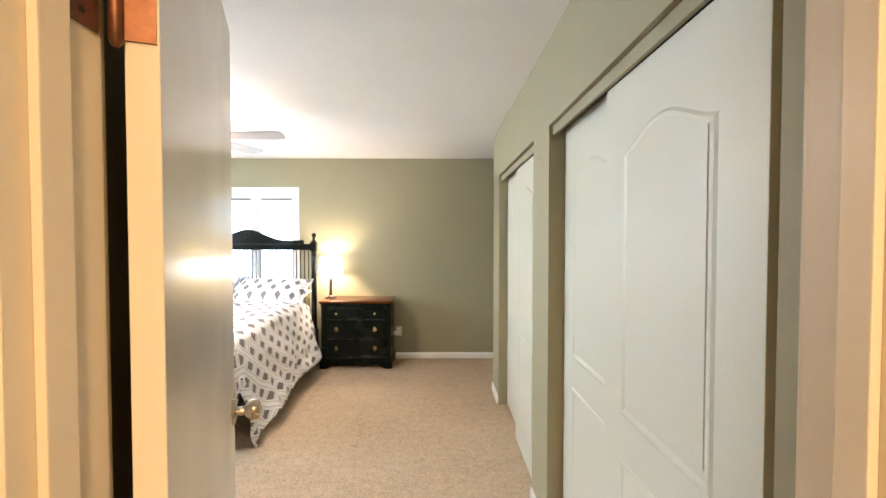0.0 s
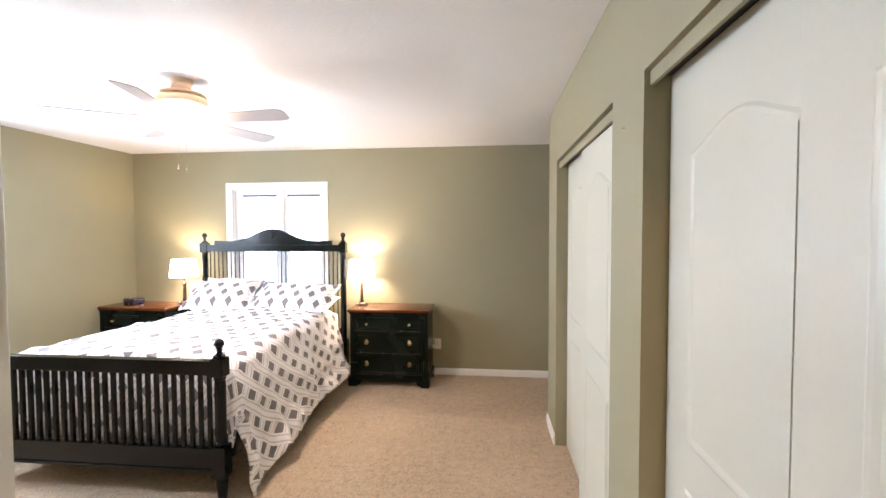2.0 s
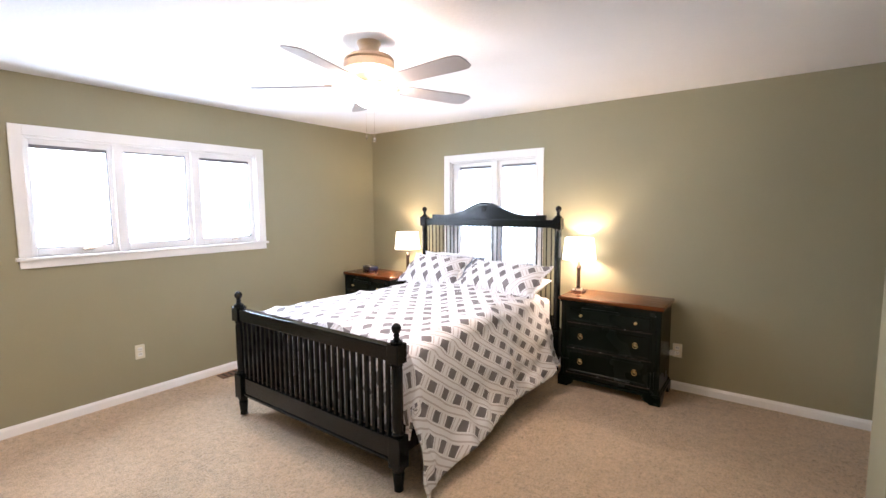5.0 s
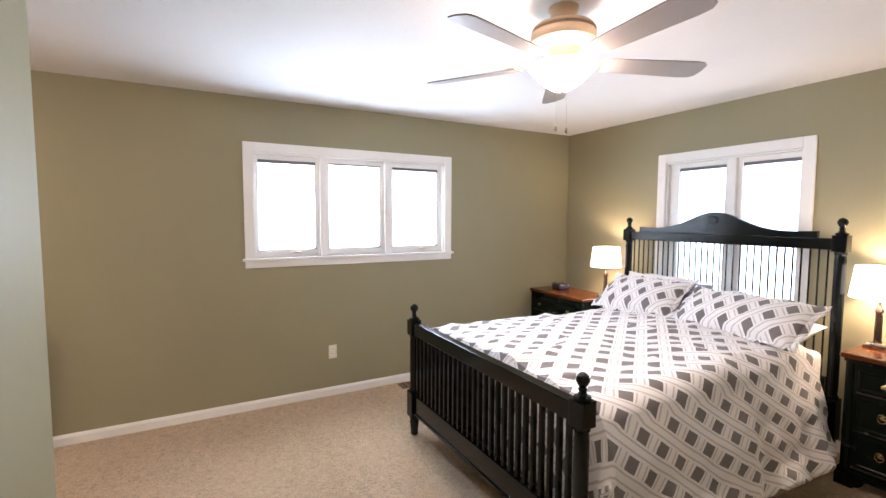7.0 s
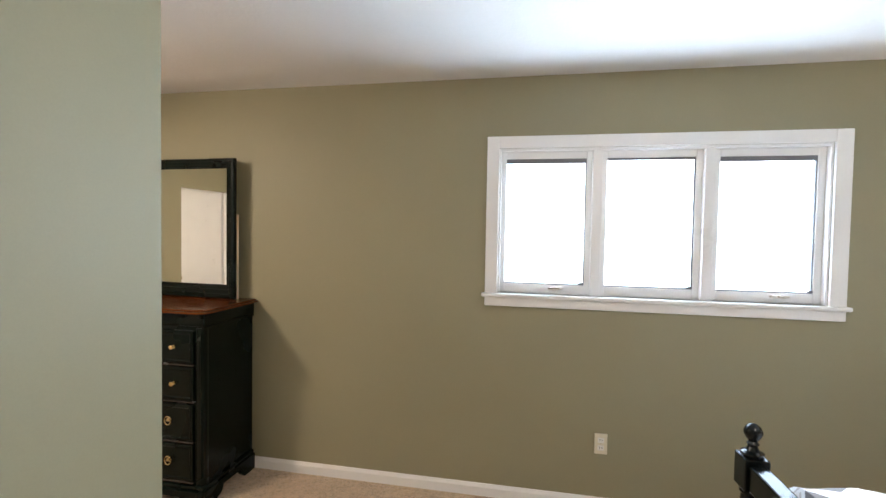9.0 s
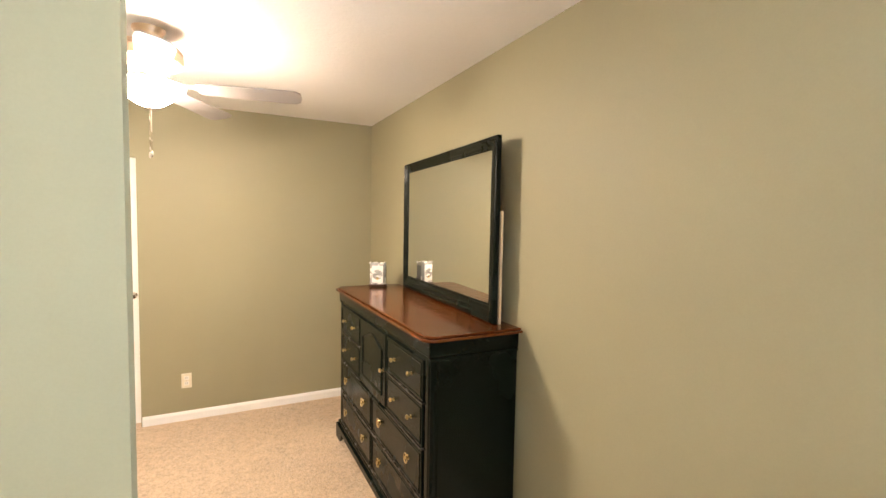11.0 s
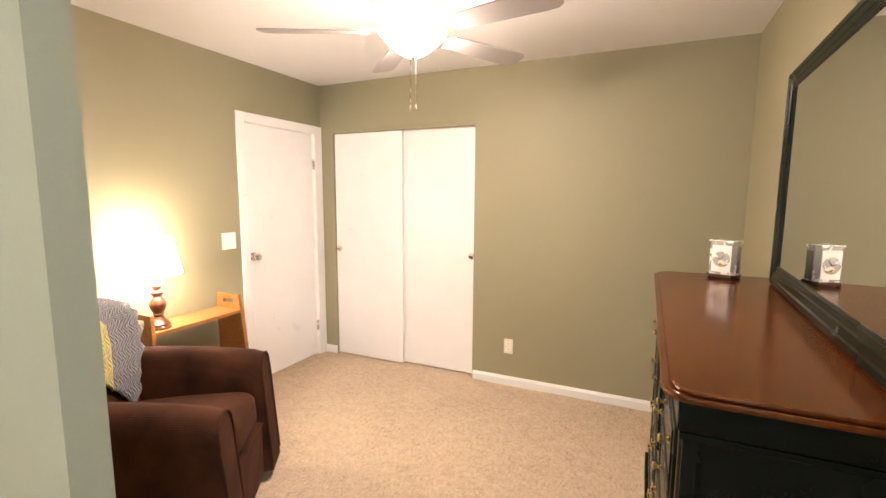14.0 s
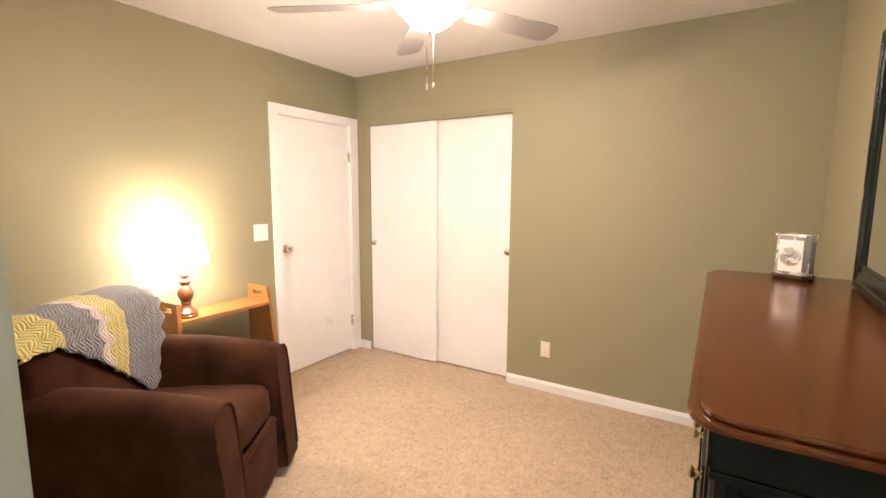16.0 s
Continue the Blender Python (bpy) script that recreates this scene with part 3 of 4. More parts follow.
for x0, x1 in ((DX0 - 0.019, DX0), (DX1, DX1 + 0.019)):
    part("jamb", boxed(x0, x1, DY0 - 0.004, DY1 + 0.006, 0, 2.055, bev=0.0015), JAMB, frame_ob)
part("head_jamb", boxed(DX0 - 0.019, DX1 + 0.019, DY0 - 0.004, DY1 + 0.006, 2.0555, 2.0595), JAMB, frame_ob)
part("stop", boxed(DX0 + 0.0003, DX0 + 0.011, 0.515, 0.552, 0, 2.05, bev=0.002), JAMB, frame_ob)
part("stop", boxed(DX1 - 0.011, DX1 - 0.0003, 0.515, 0.552, 0, 2.05, bev=0.002), JAMB, frame_ob)
for y0, y1 in ((DY0 - 0.020, DY0 - 0.0045), (DY1 + 0.0065, DY1 + 0.020)):
    for x0, x1 in ((DX0 - 0.075, DX0 - 0.006), (DX1 + 0.006, DX1 + 0.075)):
        part("casing", boxed(x0, x1, y0, y1, 0, 2.062, bev=0.004), JAMB, frame_ob)
    part("casing", boxed(DX0 - 0.075, DX1 + 0.075, y0, y1, 2.0625, 2.13, bev=0.004), JAMB, frame_ob)


# ---- bed ----
BX, BF, BH = -1.863, 3.20, 5.385
bed = thing("bed", BX, 0, 0, 0, "black wooden spindle bed with finials and an arched headboard", "bed")
HW = 0.775


def turned_post(x, y, block, lower):
    """Square blocks joined by turned lengths, on a tapered foot, with a finial."""
    po = part("post", boxed(x - 0.038, x + 0.038, y - 0.038, y + 0.038, block[0], block[1], bev=0.004), EBONY, bed)
    part("finial", lathe(bmesh.new(), finial(block[1] - 0.001), x, y, 20), EBONY, po, "turned ball finial", True)
    part("shaft", lathe(bmesh.new(), [(0.030, lower[1] - 0.002), (0.036, lower[1] + 0.008), (0.036, lower[1] + 0.016), (0.029, lower[1] + 0.024), (0.031, lower[1] + 0.06),
                                      (0.031, block[0] - 0.05), (0.028, block[0] - 0.022), (0.034, block[0] - 0.014), (0.030, block[0] + 0.002)], x, y, 20), EBONY, po, smooth=True)
    part("lower_block", boxed(x - 0.040, x + 0.040, y - 0.040, y + 0.040, lower[0], lower[1], bev=0.004), EBONY, po)
    part("foot", lathe(bmesh.new(), [(0.022, 0), (0.027, 0.006), (0.025, 0.02), (0.033, lower[0] - 0.035), (0.028, lower[0] - 0.026), (0.036, lower[0] - 0.012), (0.034, lower[0] + 0.002)], x, y, 18), EBONY, po, smooth=True)


for s in (-1, 1):
    turned_post(s * HW, BF, (0.715, 0.822), (0.135, 0.315))
    turned_post(s * HW, BH, (1.325, 1.428), (0.135, 0.40))
    part("side_rail", boxed(s * HW - 0.015, s * HW + 0.015, BF + 0.041, BH - 0.041, 0.20, 0.36, bev=0.003), EBONY, bed)
W2 = HW - 0.0385
part("footboard_rail", boxed(-W2, W2, BF - 0.028, BF + 0.028, 0.722, 0.806, bev=0.006), EBONY, bed)
part("footboard_panel", boxed(-W2, W2, BF - 0.020, BF + 0.020, 0.155, 0.296, bev=0.003), EBONY, bed)
part("footboard_moulding", boxed(-W2, W2, BF - 0.027, BF - 0.0205, 0.165, 0.178, bev=0.002), EBONY, bed)
part("headboard_rail", boxed(-W2, W2, BH - 0.026, BH + 0.026, 1.335, 1.408, bev=0.005), EBONY, bed)
part("headboard_panel", boxed(-W2, W2, BH - 0.020, BH + 0.020, 0.22, 0.52, bev=0.003), EBONY, bed)
crest = [(-0.655, 1.4085), (0.655, 1.4085)]
for i in range(41):
    u = 0.655 * (1 - i / 20)
    k = abs(u) / 0.655
    crest.append((u, 1.452 + 0.128 * math.exp(-(abs(u) / 0.27) ** 2.1) - 0.010 * math.sin(math.pi * k)))
part("crest", prism(bmesh.new(), crest, lambda u, z, d: (u, d, z), BH - 0.018, BH + 0.018, 0.003), EBONY, bed, "arched carved crest board")
part("rosette", lathe(bmesh.new(), [(0.034, 0), (0.034, 0.006), (0.024, 0.010), (0.008, 0.008)], seg=24), EBONY, bed, smooth=True).matrix_local = pose(0, BH - 0.018, 1.515, 90, 0, 0)
slat_f = link("slat", boxed(-0.0105, 0.0105, -0.013, 0.013, 0.296, 0.7225, bev=0.003, seg=1), EBONY)
slat_h = link("slat", boxed(-0.0045, 0.0045, -0.005, 0.005, 0.52, 1.3355, bev=0.002, seg=1), EBONY)
for ob_, n_, y_ in ((slat_f, 27, BF), (slat_h, 31, BH)):
    for i in range(n_):
        x = -W2 + (i + 0.5) * 2 * W2 / n_
        if i == 0:
            ob_.parent, ob_.location = bed, (x, y_, 0)
        else:
            shared("slat", ob_.data, bed, (x, y_, 0))
part("slat_deck", boxed(-HW + 0.02, HW - 0.02, BF + 0.05, BH - 0.05, 0.30, 0.325), EBONY, bed)
mat_ob = tagged(link("mattress", boxed(BX - 0.745, BX + 0.745, BF + 0.115, BH - 0.06, 0.326, 0.70, bev=0.05, seg=4), LINEN, True), "white mattress set under a printed duvet", "mattress")


def duvet():
    top, half, drop = 0.772, 0.775, 0.62
    rows, uvs = [], []
    ny, ns = 110, 130
    y0, y1 = BF + 0.105, 5.06
    for i in range(ny + 1):
        f = i / ny
        y = y0 + (y1 - y0) * f
        row, ur = [], []
        for j in range(ns + 1):
            s = (j / ns - 0.5) * 2 * (half + drop)
            a, sg = abs(s), (1 if s >= 0 else -1)
            n1 = noise.noise(Vector((s * 2.2, y * 2.2, 3.1)))
            n2 = noise.noise(Vector((s * 6.0, y * 5.0, 8.7))) + 0.55 * noise.noise(Vector((s * 15.0, y * 11.0, 2.7)))
            if a < half - 0.10:
                x, z = a, top
            elif a < half + 0.06:
                t = (a - half + 0.10) / 0.16 * math.pi / 2
                x, z = half - 0.10 + 0.125 * math.sin(t), top - 0.10 * (1 - math.cos(t))
            else:
                t = a - half - 0.06
                x, z = half + 0.025, top - 0.10 - t
            low = max(0.0, min(1.0, (a - half - 0.05) / (drop - 0.05)))
            edge = math.exp(-((y - y0) / 0.22) ** 2)
            fold = math.sin(y * 15.5 + 1.3 * math.sin(y * 4.1) + (0.8 if sg > 0 else 2.2)) + 0.5 * math.sin(y * 31 + 2)
            x += low ** 0.8 * ((0.15 if sg > 0 else 0.07) + 0.022 * fold * low + 0.05 * n1 + 0.026 * n2 + 0.025 * edge * (sg > 0))
            hem = (0.045 if sg > 0 else 0.34) + 0.085 * min(1, (y - y0) / 0.8) + 0.05 * f + 0.02 * fold * low
            if low > 0:
                z = (top - 0.10 - (0 if sg > 0 else 0.055 * f)) * (1 - low) + hem * low + 0.015 * n2 * low
            ridge = max(0.0, 1 - 3.2 * abs(noise.noise(Vector((s * 3.1 + 0.8 * y, y * 2.3 - 0.6 * s, 5.5)))))
            crown = 0.030 * math.cos(min(1, a / half) * math.pi / 2) + 0.022 * n1 + 0.015 * n2 + 0.016 * ridge * ridge
            if low == 0:
                z += (0 if sg > 0 else -0.055 * (a / half) ** 2 * f) + crown - 0.018 * math.exp(-((y - y0) / 0.10) ** 2) + 0.012 * f
            row.append((BX + sg * x, y, z))
            ur.append((s, y - y0))
        rows.append(row), uvs.append(ur)
    # the foot end hangs down inside the footboard; outside the posts the cloth runs on past them
    down, downu = [], []
    for k in range(6, 0, -1):
        row, ur = [], []
        for j, (p, (u, v)) in enumerate(zip(rows[0], uvs[0])):
            w = max(0.0, min(1.0, (abs(p[0] - BX) - half - 0.035) / 0.05))
            y_in = y0 - 0.068 * math.sin(k / 6 * math.pi / 2) ** 0.7 + 0.004 * math.sin(j * 0.5)
            z_in = max(0.29, p[2] - 0.085 * k)
            curl = 0.010 * math.sin(j * 0.55 + k) * w
            row.append((p[0] + curl, y_in * (1 - w) + (y0 - 0.012 * k) * w, z_in * (1 - w) + (p[2] - 0.006 * k) * w))
            ur.append((u, v - 0.085 * k * (1 - w) - 0.012 * k * w))
        down.append(row), downu.append(ur)
    bm = sheet(down + rows, downu + uvs)
    ob = tagged(link("duvet", bm, LATTICE, True), "white and grey lattice-print duvet spread over the bed", "duvet")
    so = ob.modifiers.new("thick", "SOLIDIFY")
    so.thickness, so.offset = 0.016, -1
    return ob


duvet()


def pillow(name, w, h, t, material, label, m, group="pillows on the bed", flange=0.03):
    """A stuffed pillow: two bulging faces, pinched corners and a flat flange round the seam."""
    nu, nv = 28, 20
    ob = new(name)
    ob.matrix_world = m
    tagged(ob, label, "pillow", group)
    for side in (1, -1):
        rows, uvs = [], []
        for i in range(nv + 1):
            row, ur = [], []
            for j in range(nu + 1):
                u, v = j / nu * 2 - 1, i / nv * 2 - 1
                bul = max(0.0, (1 - abs(u) ** 2.6) * (1 - abs(v) ** 2.6)) ** 0.55
                x = u * w / 2 * (1 - 0.05 * (1 - v * v) * abs(u) ** 4)
                z = v * h / 2 * (1 - 0.08 * (1 - u * u) * abs(v) ** 4)
                wr = 0.012 * noise.noise(Vector((u * 3, v * 3, side * 2 + w))) * bul
                row.append((x, side * (bul * t / 2 + 0.002) + wr, z))
                ur.append((x + 0.05, z + 0.03))
            rows.append(row), uvs.append(ur)
        bm = sheet(rows if side < 0 else rows[::-1], uvs if side < 0 else uvs[::-1])
        part("front" if side < 0 else "back", bm, material, ob, smooth=True)
    if flange:
        rim = bmesh.new()
        lay = rim.loops.layers.uv.new("UVMap")
        loop_pts = [(-1 + 2 * k / 14, -1) for k in range(14)] + [(1, -1 + 2 * k / 10) for k in range(10)] + [(1 - 2 * k / 14, 1) for k in range(14)] + [(-1, 1 - 2 * k / 10) for k in range(10)]
        inn, out_ = [], []
        for u, v in loop_pts:
            x = u * w / 2 * (1 - 0.05 * (1 - v * v) * abs(u) ** 4)
            z = v * h / 2 * (1 - 0.08 * (1 - u * u) * abs(v) ** 4)
            d = Vector((u * w, v * h)).normalized()
            wob = 0.012 * math.sin(9 * u + 7 * v)
            inn.append(rim.verts.new((x, 0, z)))
            out_.append(rim.verts.new((x + d.x * flange * 1.2, wob, z + d.y * flange * 1.2)))
        for k in range(len(inn)):
            fc = rim.faces.new((inn[k], inn[(k + 1) % len(inn)], out_[(k + 1) % len(inn)], out_[k]))
            for lp in fc.loops:
                lp[lay].uv = (lp.vert.co.x + 0.05, lp.vert.co.z + 0.03)
        fl = part("flange", rim, material, ob, smooth=True)
        so = fl.modifiers.new("thick", "SOLIDIFY")
        so.thickness = 0.004
    return ob


pillow("pillow", 0.56, 0.38, 0.15, LINEN, "plain white pillow behind a printed sham", pose(BX - 0.36, 5.17, 0.885, -38, 0, 2))
pillow("pillow", 0.74, 0.38, 0.15, LINEN, "plain white pillow showing past a printed sham", pose(BX + 0.405, 5.08, 0.825, -76, 0, -3), flange=0.0)
pillow("pillow", 0.62, 0.38, 0.17, LATTICE, "lattice-print pillow sham leaning on the headboard", pose(BX - 0.340, 4.99, 0.915, -54, 0, 3))
pillow("pillow", 0.78, 0.38, 0.17, LATTICE, "lattice-print pillow sham with a loose open end", pose(BX + 0.415, 4.97, 0.905, -57, 0, -4))
pillow("pillow", 0.46, 0.34, 0.12, TIE, "blue-grey printed pillow tucked behind the shams", pose(BX - 0.13, 5.13, 0.905, -40, 0, 4), flange=0.0)


# ---- nightstands ----
def ring_pull(parent, x, y, z, material):
    """A round backplate with a hanging ring, on a front that faces -y."""
    pl = part("pull", lathe(bmesh.new(), [(0.014, 0), (0.014, 0.003), (0.009, 0.006), (0.007, 0.016), (0.004, 0.018)], seg=14), material, parent, "antique brass ring pull", True)
    pl.matrix_local = pose(x, y, z, 90, 0, 0)
    ring = bmesh.new()
    tube(ring, [(0.019 * math.sin(2 * math.pi * k / 16), -0.003 - 0.023 * math.cos(2 * math.pi * k / 16), 0.013) for k in range(16)], 0.003, 6, True)
    part("ring", ring, material, pl, smooth=True)


def small_knob(parent, x, y, z, material):
    kb = part("knob", lathe(bmesh.new(), [(0.010, 0), (0.010, 0.002), (0.005, 0.005), (0.005, 0.012), (0.011, 0.017), (0.012, 0.022), (0.007, 0.026)], seg=14), material, parent, "small antique brass knob", True)
    kb.matrix_local = pose(x, y, z, 90, 0, 0)


def bracket_base(parent, w, d, h, scal):
    """A plinth whose front and ends are cut away between bracket feet."""
    def cut(a, b):
        pts = [(a, 0), (a + scal, 0)]
        for k in range(7):
            t = k / 6 * math.pi / 2
            pts.append((a + scal + 0.05 * math.sin(t), 0.05 * (1 - math.cos(t)) + 0.012))
        for k in range(6, -1, -1):
            t = k / 6 * math.pi / 2
            pts.append((b - scal - 0.05 * math.sin(t), 0.05 * (1 - math.cos(t)) + 0.012))
        return pts + [(b - scal, 0), (b, 0), (b, h), (a, h)]
    part("plinth", prism(bmesh.new(), cut(-w / 2, w / 2), lambda u, z, q: (u, q, z), -d, -d + 0.022, 0.003), BLACK, parent)
    for s in (-1, 1):
        x0, x1 = sorted((s * w / 2, s * (w / 2 - 0.022)))
        part("plinth_side", prism(bmesh.new(), cut(-d + 0.0225, 0), lambda u, z, q: (q, u, z), x0, x1, 0.003), BLACK, parent)


# lighter than the black lacquer: the highlight along drawer lips is put into the colour
EDGE = make("black_edge_highlight", (0.035, 0.028, 0.024), 0.22, var=0.5, scale=25, spec=0.6)


def drawer(parent, x0, x1, z0, z1, y, pulls, ring):
    dr = part("drawer", boxed(x0, x1, y - 0.012, y + 0.01, z0, z1, bev=0.005), BLACK, parent)
    rim = [(x0 + 0.012, z0 + 0.012), (x1 - 0.012, z0 + 0.012), (x1 - 0.012, z1 - 0.012), (x0 + 0.012, z1 - 0.012)]
    part("bead", ring_ridge(bmesh.new(), rim, lambda u, z, q: (u, y - 0.0122 - q, z), 0.010, 0.004), BLACK, dr)
    # the lip's paler colour stands in for light catching its edge
    part("lip", boxed(x0 - 0.004, x1 + 0.004, y - 0.017, y - 0.0005, z0 - 0.010, z0 - 0.0005, bev=0.004), EDGE, dr, "lower lip of the drawer, lightened as a highlight")
    for u in pulls:
        if ring:
            ring_pull(dr, u, y - 0.0125, (z0 + z1) / 2 + 0.012, BRASS)
        else:
            small_knob(dr, u, y - 0.0125, (z0 + z1) / 2, BRASS)


def nightstand(x, y, rz, label):
    """Origin at the middle of the back edge; the front faces -y."""
    w, d, h = 0.78, 0.42, 0.772
    ob = thing("nightstand", x, y, 0, rz, label, "nightstand", "nightstands beside the bed")
    part("body", boxed(-w / 2, w / 2, -d, 0, 0.08, 0.742, bev=0.003), BLACK, ob)
    for s in (-1, 1):
        part("corner_post", lathe(bmesh.new(), [(0.022, 0.10), (0.022, 0.73)], s * (w / 2 - 0.02), -d + 0.012, 12, 3), BLACK, ob)
    bracket_base(ob, w + 0.035, d + 0.018, 0.085, 0.085)
    part("base_moulding", boxed(-w / 2 - 0.010, w / 2 + 0.010, -d - 0.012, 0, 0.0855, 0.102, bev=0.006), BLACK, ob)
    part("cornice", boxed(-w / 2 - 0.008, w / 2 + 0.008, -d - 0.010, 0, 0.722, 0.7415, bev=0.006), BLACK, ob)
    part("top", boxed(-w / 2 - 0.022, w / 2 + 0.022, -d - 0.025, 0, 0.742, h, bev=0.010, seg=3), CHERRY, ob, "polished reddish-brown wooden top", True)
    drawer(ob, -w / 2 + 0.06, w / 2 - 0.06, 0.565, 0.690, -d, (-0.215, 0.215), False)
    drawer(ob, -w / 2 + 0.06, w / 2 - 0.06, 0.345, 0.540, -d, (-0.215, 0.215), True)
    drawer(ob, -w / 2 + 0.06, w / 2 - 0.06, 0.130, 0.325, -d, (-0.215, 0.215), True)
    return ob


nightstand(-0.550, 5.545, 0, "black nightstand with wooden top and brass ring pulls")
nightstand(-3.190, 5.455, -4, "black nightstand with wooden top, between bed and wall")


def table_lamp(x, y, label):
    ob = thing("table_lamp", x, y, 0.772, 0, label, "table lamp", "bedside lamps")
    part("base", boxed(-0.052, 0.052, -0.052, 0.052, 0, 0.014, bev=0.003), BRONZE, ob)
    part("base_step", boxed(-0.040, 0.040, -0.040, 0.040, 0.0142, 0.028, bev=0.005), NICKEL, ob, "bright metal step of the base")
    part("stem", lathe(bmesh.new(), [(0.022, 0.028), (0.016, 0.04), (0.015, 0.20), (0.020, 0.215), (0.014, 0.235), (0.008, 0.25), (0.006, 0.46)], seg=16, power=4), BRONZE, ob, "square dark metal stem")
    part("shade", shell([(0.142, 0.292), (0.120, 0.478)]), SHADE, ob, "lit off-white drum shade", True)
    sp = bmesh.new()
    for k in range(3):
        a = k * 2.094
        tube(sp, [(0.006 * math.cos(a), 0.006 * math.sin(a), 0.455), (0.119 * math.cos(a), 0.119 * math.sin(a), 0.472)], 0.0025, 6)
    part("spider", sp, NICKEL, ob)
    return ob


def shell(profile, seg=36, thick=0.003):
    """An open turned shell, such as a shade."""
    bm = bmesh.new()
    rings = []
    for r, z in [*profile, *[(r - thick, z) for r, z in profile[::-1]]]:
        rings.append([bm.verts.new((r * math.cos(2 * math.pi * k / seg), r * math.sin(2 * math.pi * k / seg), z)) for k in range(seg)])
    for i in range(len(rings)):
        a, b = rings[i], rings[(i + 1) % len(rings)]
        for k in range(seg):
            bm.faces.new((a[k], a[(k + 1) % seg], b[(k + 1) % seg], b[k]))
    bmesh.ops.recalc_face_normals(bm, faces=bm.faces[:])
    return bm


table_lamp(-0.895, 5.40, "lit bedside lamp with bronze stem and white shade")
table_lamp(-2.84, 5.32, "lit bedside lamp with bronze stem and white shade")
radio = thing("clock_radio", -3.42, 5.30, 0.772, -20, "dark blue clock radio on the nightstand", "clock radio")
part("case", boxed(-0.095, 0.095, -0.06, 0.06, 0, 0.055, bev=0.014, seg=3), NAVY, radio, smooth=True)
part("display", boxed(-0.07, 0.07, -0.0625, -0.0595, 0.014, 0.036), DARK, radio)
part("button_bar", boxed(-0.05, 0.05, -0.02, 0.0, 0.054, 0.060, bev=0.002), SILVER, radio)


# ---- ceiling fans ----
def ceiling_fan(x, y, turn, label, metal, chain, glass, drop):
    ob = thing("ceiling_fan", x, y, H, turn, label, "ceiling fan", "ceiling fans")
    part("canopy", lathe(bmesh.new(), [(0.066, 0), (0.066, -0.010), (0.058, -0.022), (0.054, -0.040), (0.060, -0.052), (0.060, -0.085)][::-1], seg=28), metal, ob, smooth=True)
    part("motor_housing", lathe(bmesh.new(), [(0.03, -0.066), (0.095, -0.072), (0.130, -0.084), (0.140, -0.100), (0.135, -0.110), (0.140, -0.118), (0.140, -0.150), (0.120, -0.168), (0.082, -0.180), (0.075, -0.222)][::-1], seg=36), metal, ob, smooth=True)
    part("light_collar", lathe(bmesh.new(), [(0.06, -0.214), (0.095, -0.228), (0.102, -0.238), (0.102, -0.244), (0.094, -0.2455)][::-1], seg=28), NICKEL, ob, smooth=True)
    bowl = [(0.001, -0.353), (0.028, -0.349), (0.054, -0.338), (0.082, -0.319), (0.108, -0.296), (0.132, -0.271), (0.146, -0.255), (0.140, -0.247), (0.02, -0.246)]
    part("glass_bowl", lathe(bmesh.new(), bowl, seg=36), glass, ob, "glowing frosted glass bowl", True)
    part("bowl_finial", lathe(bmesh.new(), [(0.003, -0.364), (0.009, -0.358), (0.010, -0.350), (0.016, -0.344), (0.014, -0.338)], seg=14), NICKEL, ob, smooth=True)
    outline = [(0.20, -0.050), (0.30, -0.056), (0.59, -0.066), (0.640, -0.062), (0.662, -0.045), (0.668, 0.0), (0.662, 0.045), (0.640, 0.062), (0.59, 0.066), (0.30, 0.056), (0.20, 0.050)]
    bl = None
    for k in range(5):
        m = pose(0, 0, -0.232 - drop, 0, 0, 72 * k) @ pose(0, 0, 0, -12, 0, 0)
        if bl is None:
            bl = part("blade", prism(bmesh.new(), outline, lambda u, v, d: (u, v, d), -0.003, 0.003, 0.0015), BLADE, ob)
            arm = part("blade_arm", prism(bmesh.new(), [(0.085, -0.016), (0.17, -0.013), (0.22, -0.034), (0.25, -0.030), (0.25, 0.030), (0.22, 0.034), (0.17, 0.013), (0.085, 0.016)], lambda u, v, d: (u, v, d), 0.0032, 0.009, 0.001), metal, bl)
            bl.matrix_local = m
        else:
            nb = new("blade", bl.data)
            nb.parent = ob
            nb.matrix_local = m
            na = new("blade_arm", arm.data)
            na.parent = nb
    thin = 0.0005 if chain < 0.19 else 0.0018
    for dx, dz in ((0.010, chain), (-0.012, chain - 0.012)):
        ch = part("pull_chain", lathe(bmesh.new(), [(thin, -0.345 - dz), (thin, -0.34)], dx, 0.02 * (1 if dx > 0 else -1), 6), NICKEL, ob)
        part("chain_end", lathe(bmesh.new(), [(0.002, -0.372 - dz), (0.0055, -0.366 - dz), (0.0055, -0.352 - dz), (0.002, -0.344 - dz)], dx, 0.02 * (1 if dx > 0 else -1), 10), NICKEL, ch, smooth=True)
    return ob


ceiling_fan(-1.372, 3.325, -3, "champagne ceiling fan with five pale blades, light on", CHAMP, 0.168, BOWL, 0.0)
ceiling_fan(-2.085, -0.085, 26, "nickel ceiling fan with five pale blades, light on", CHAMP, 0.215, BOWL2, 0.018)


# ---- dresser and mirror ----
DL, DD, DH = 1.56, 0.465, 1.105
dresser = thing("dresser", WX + 0.012, -0.036, 0, 90, "long black dresser with a polished reddish wooden top", "dresser")
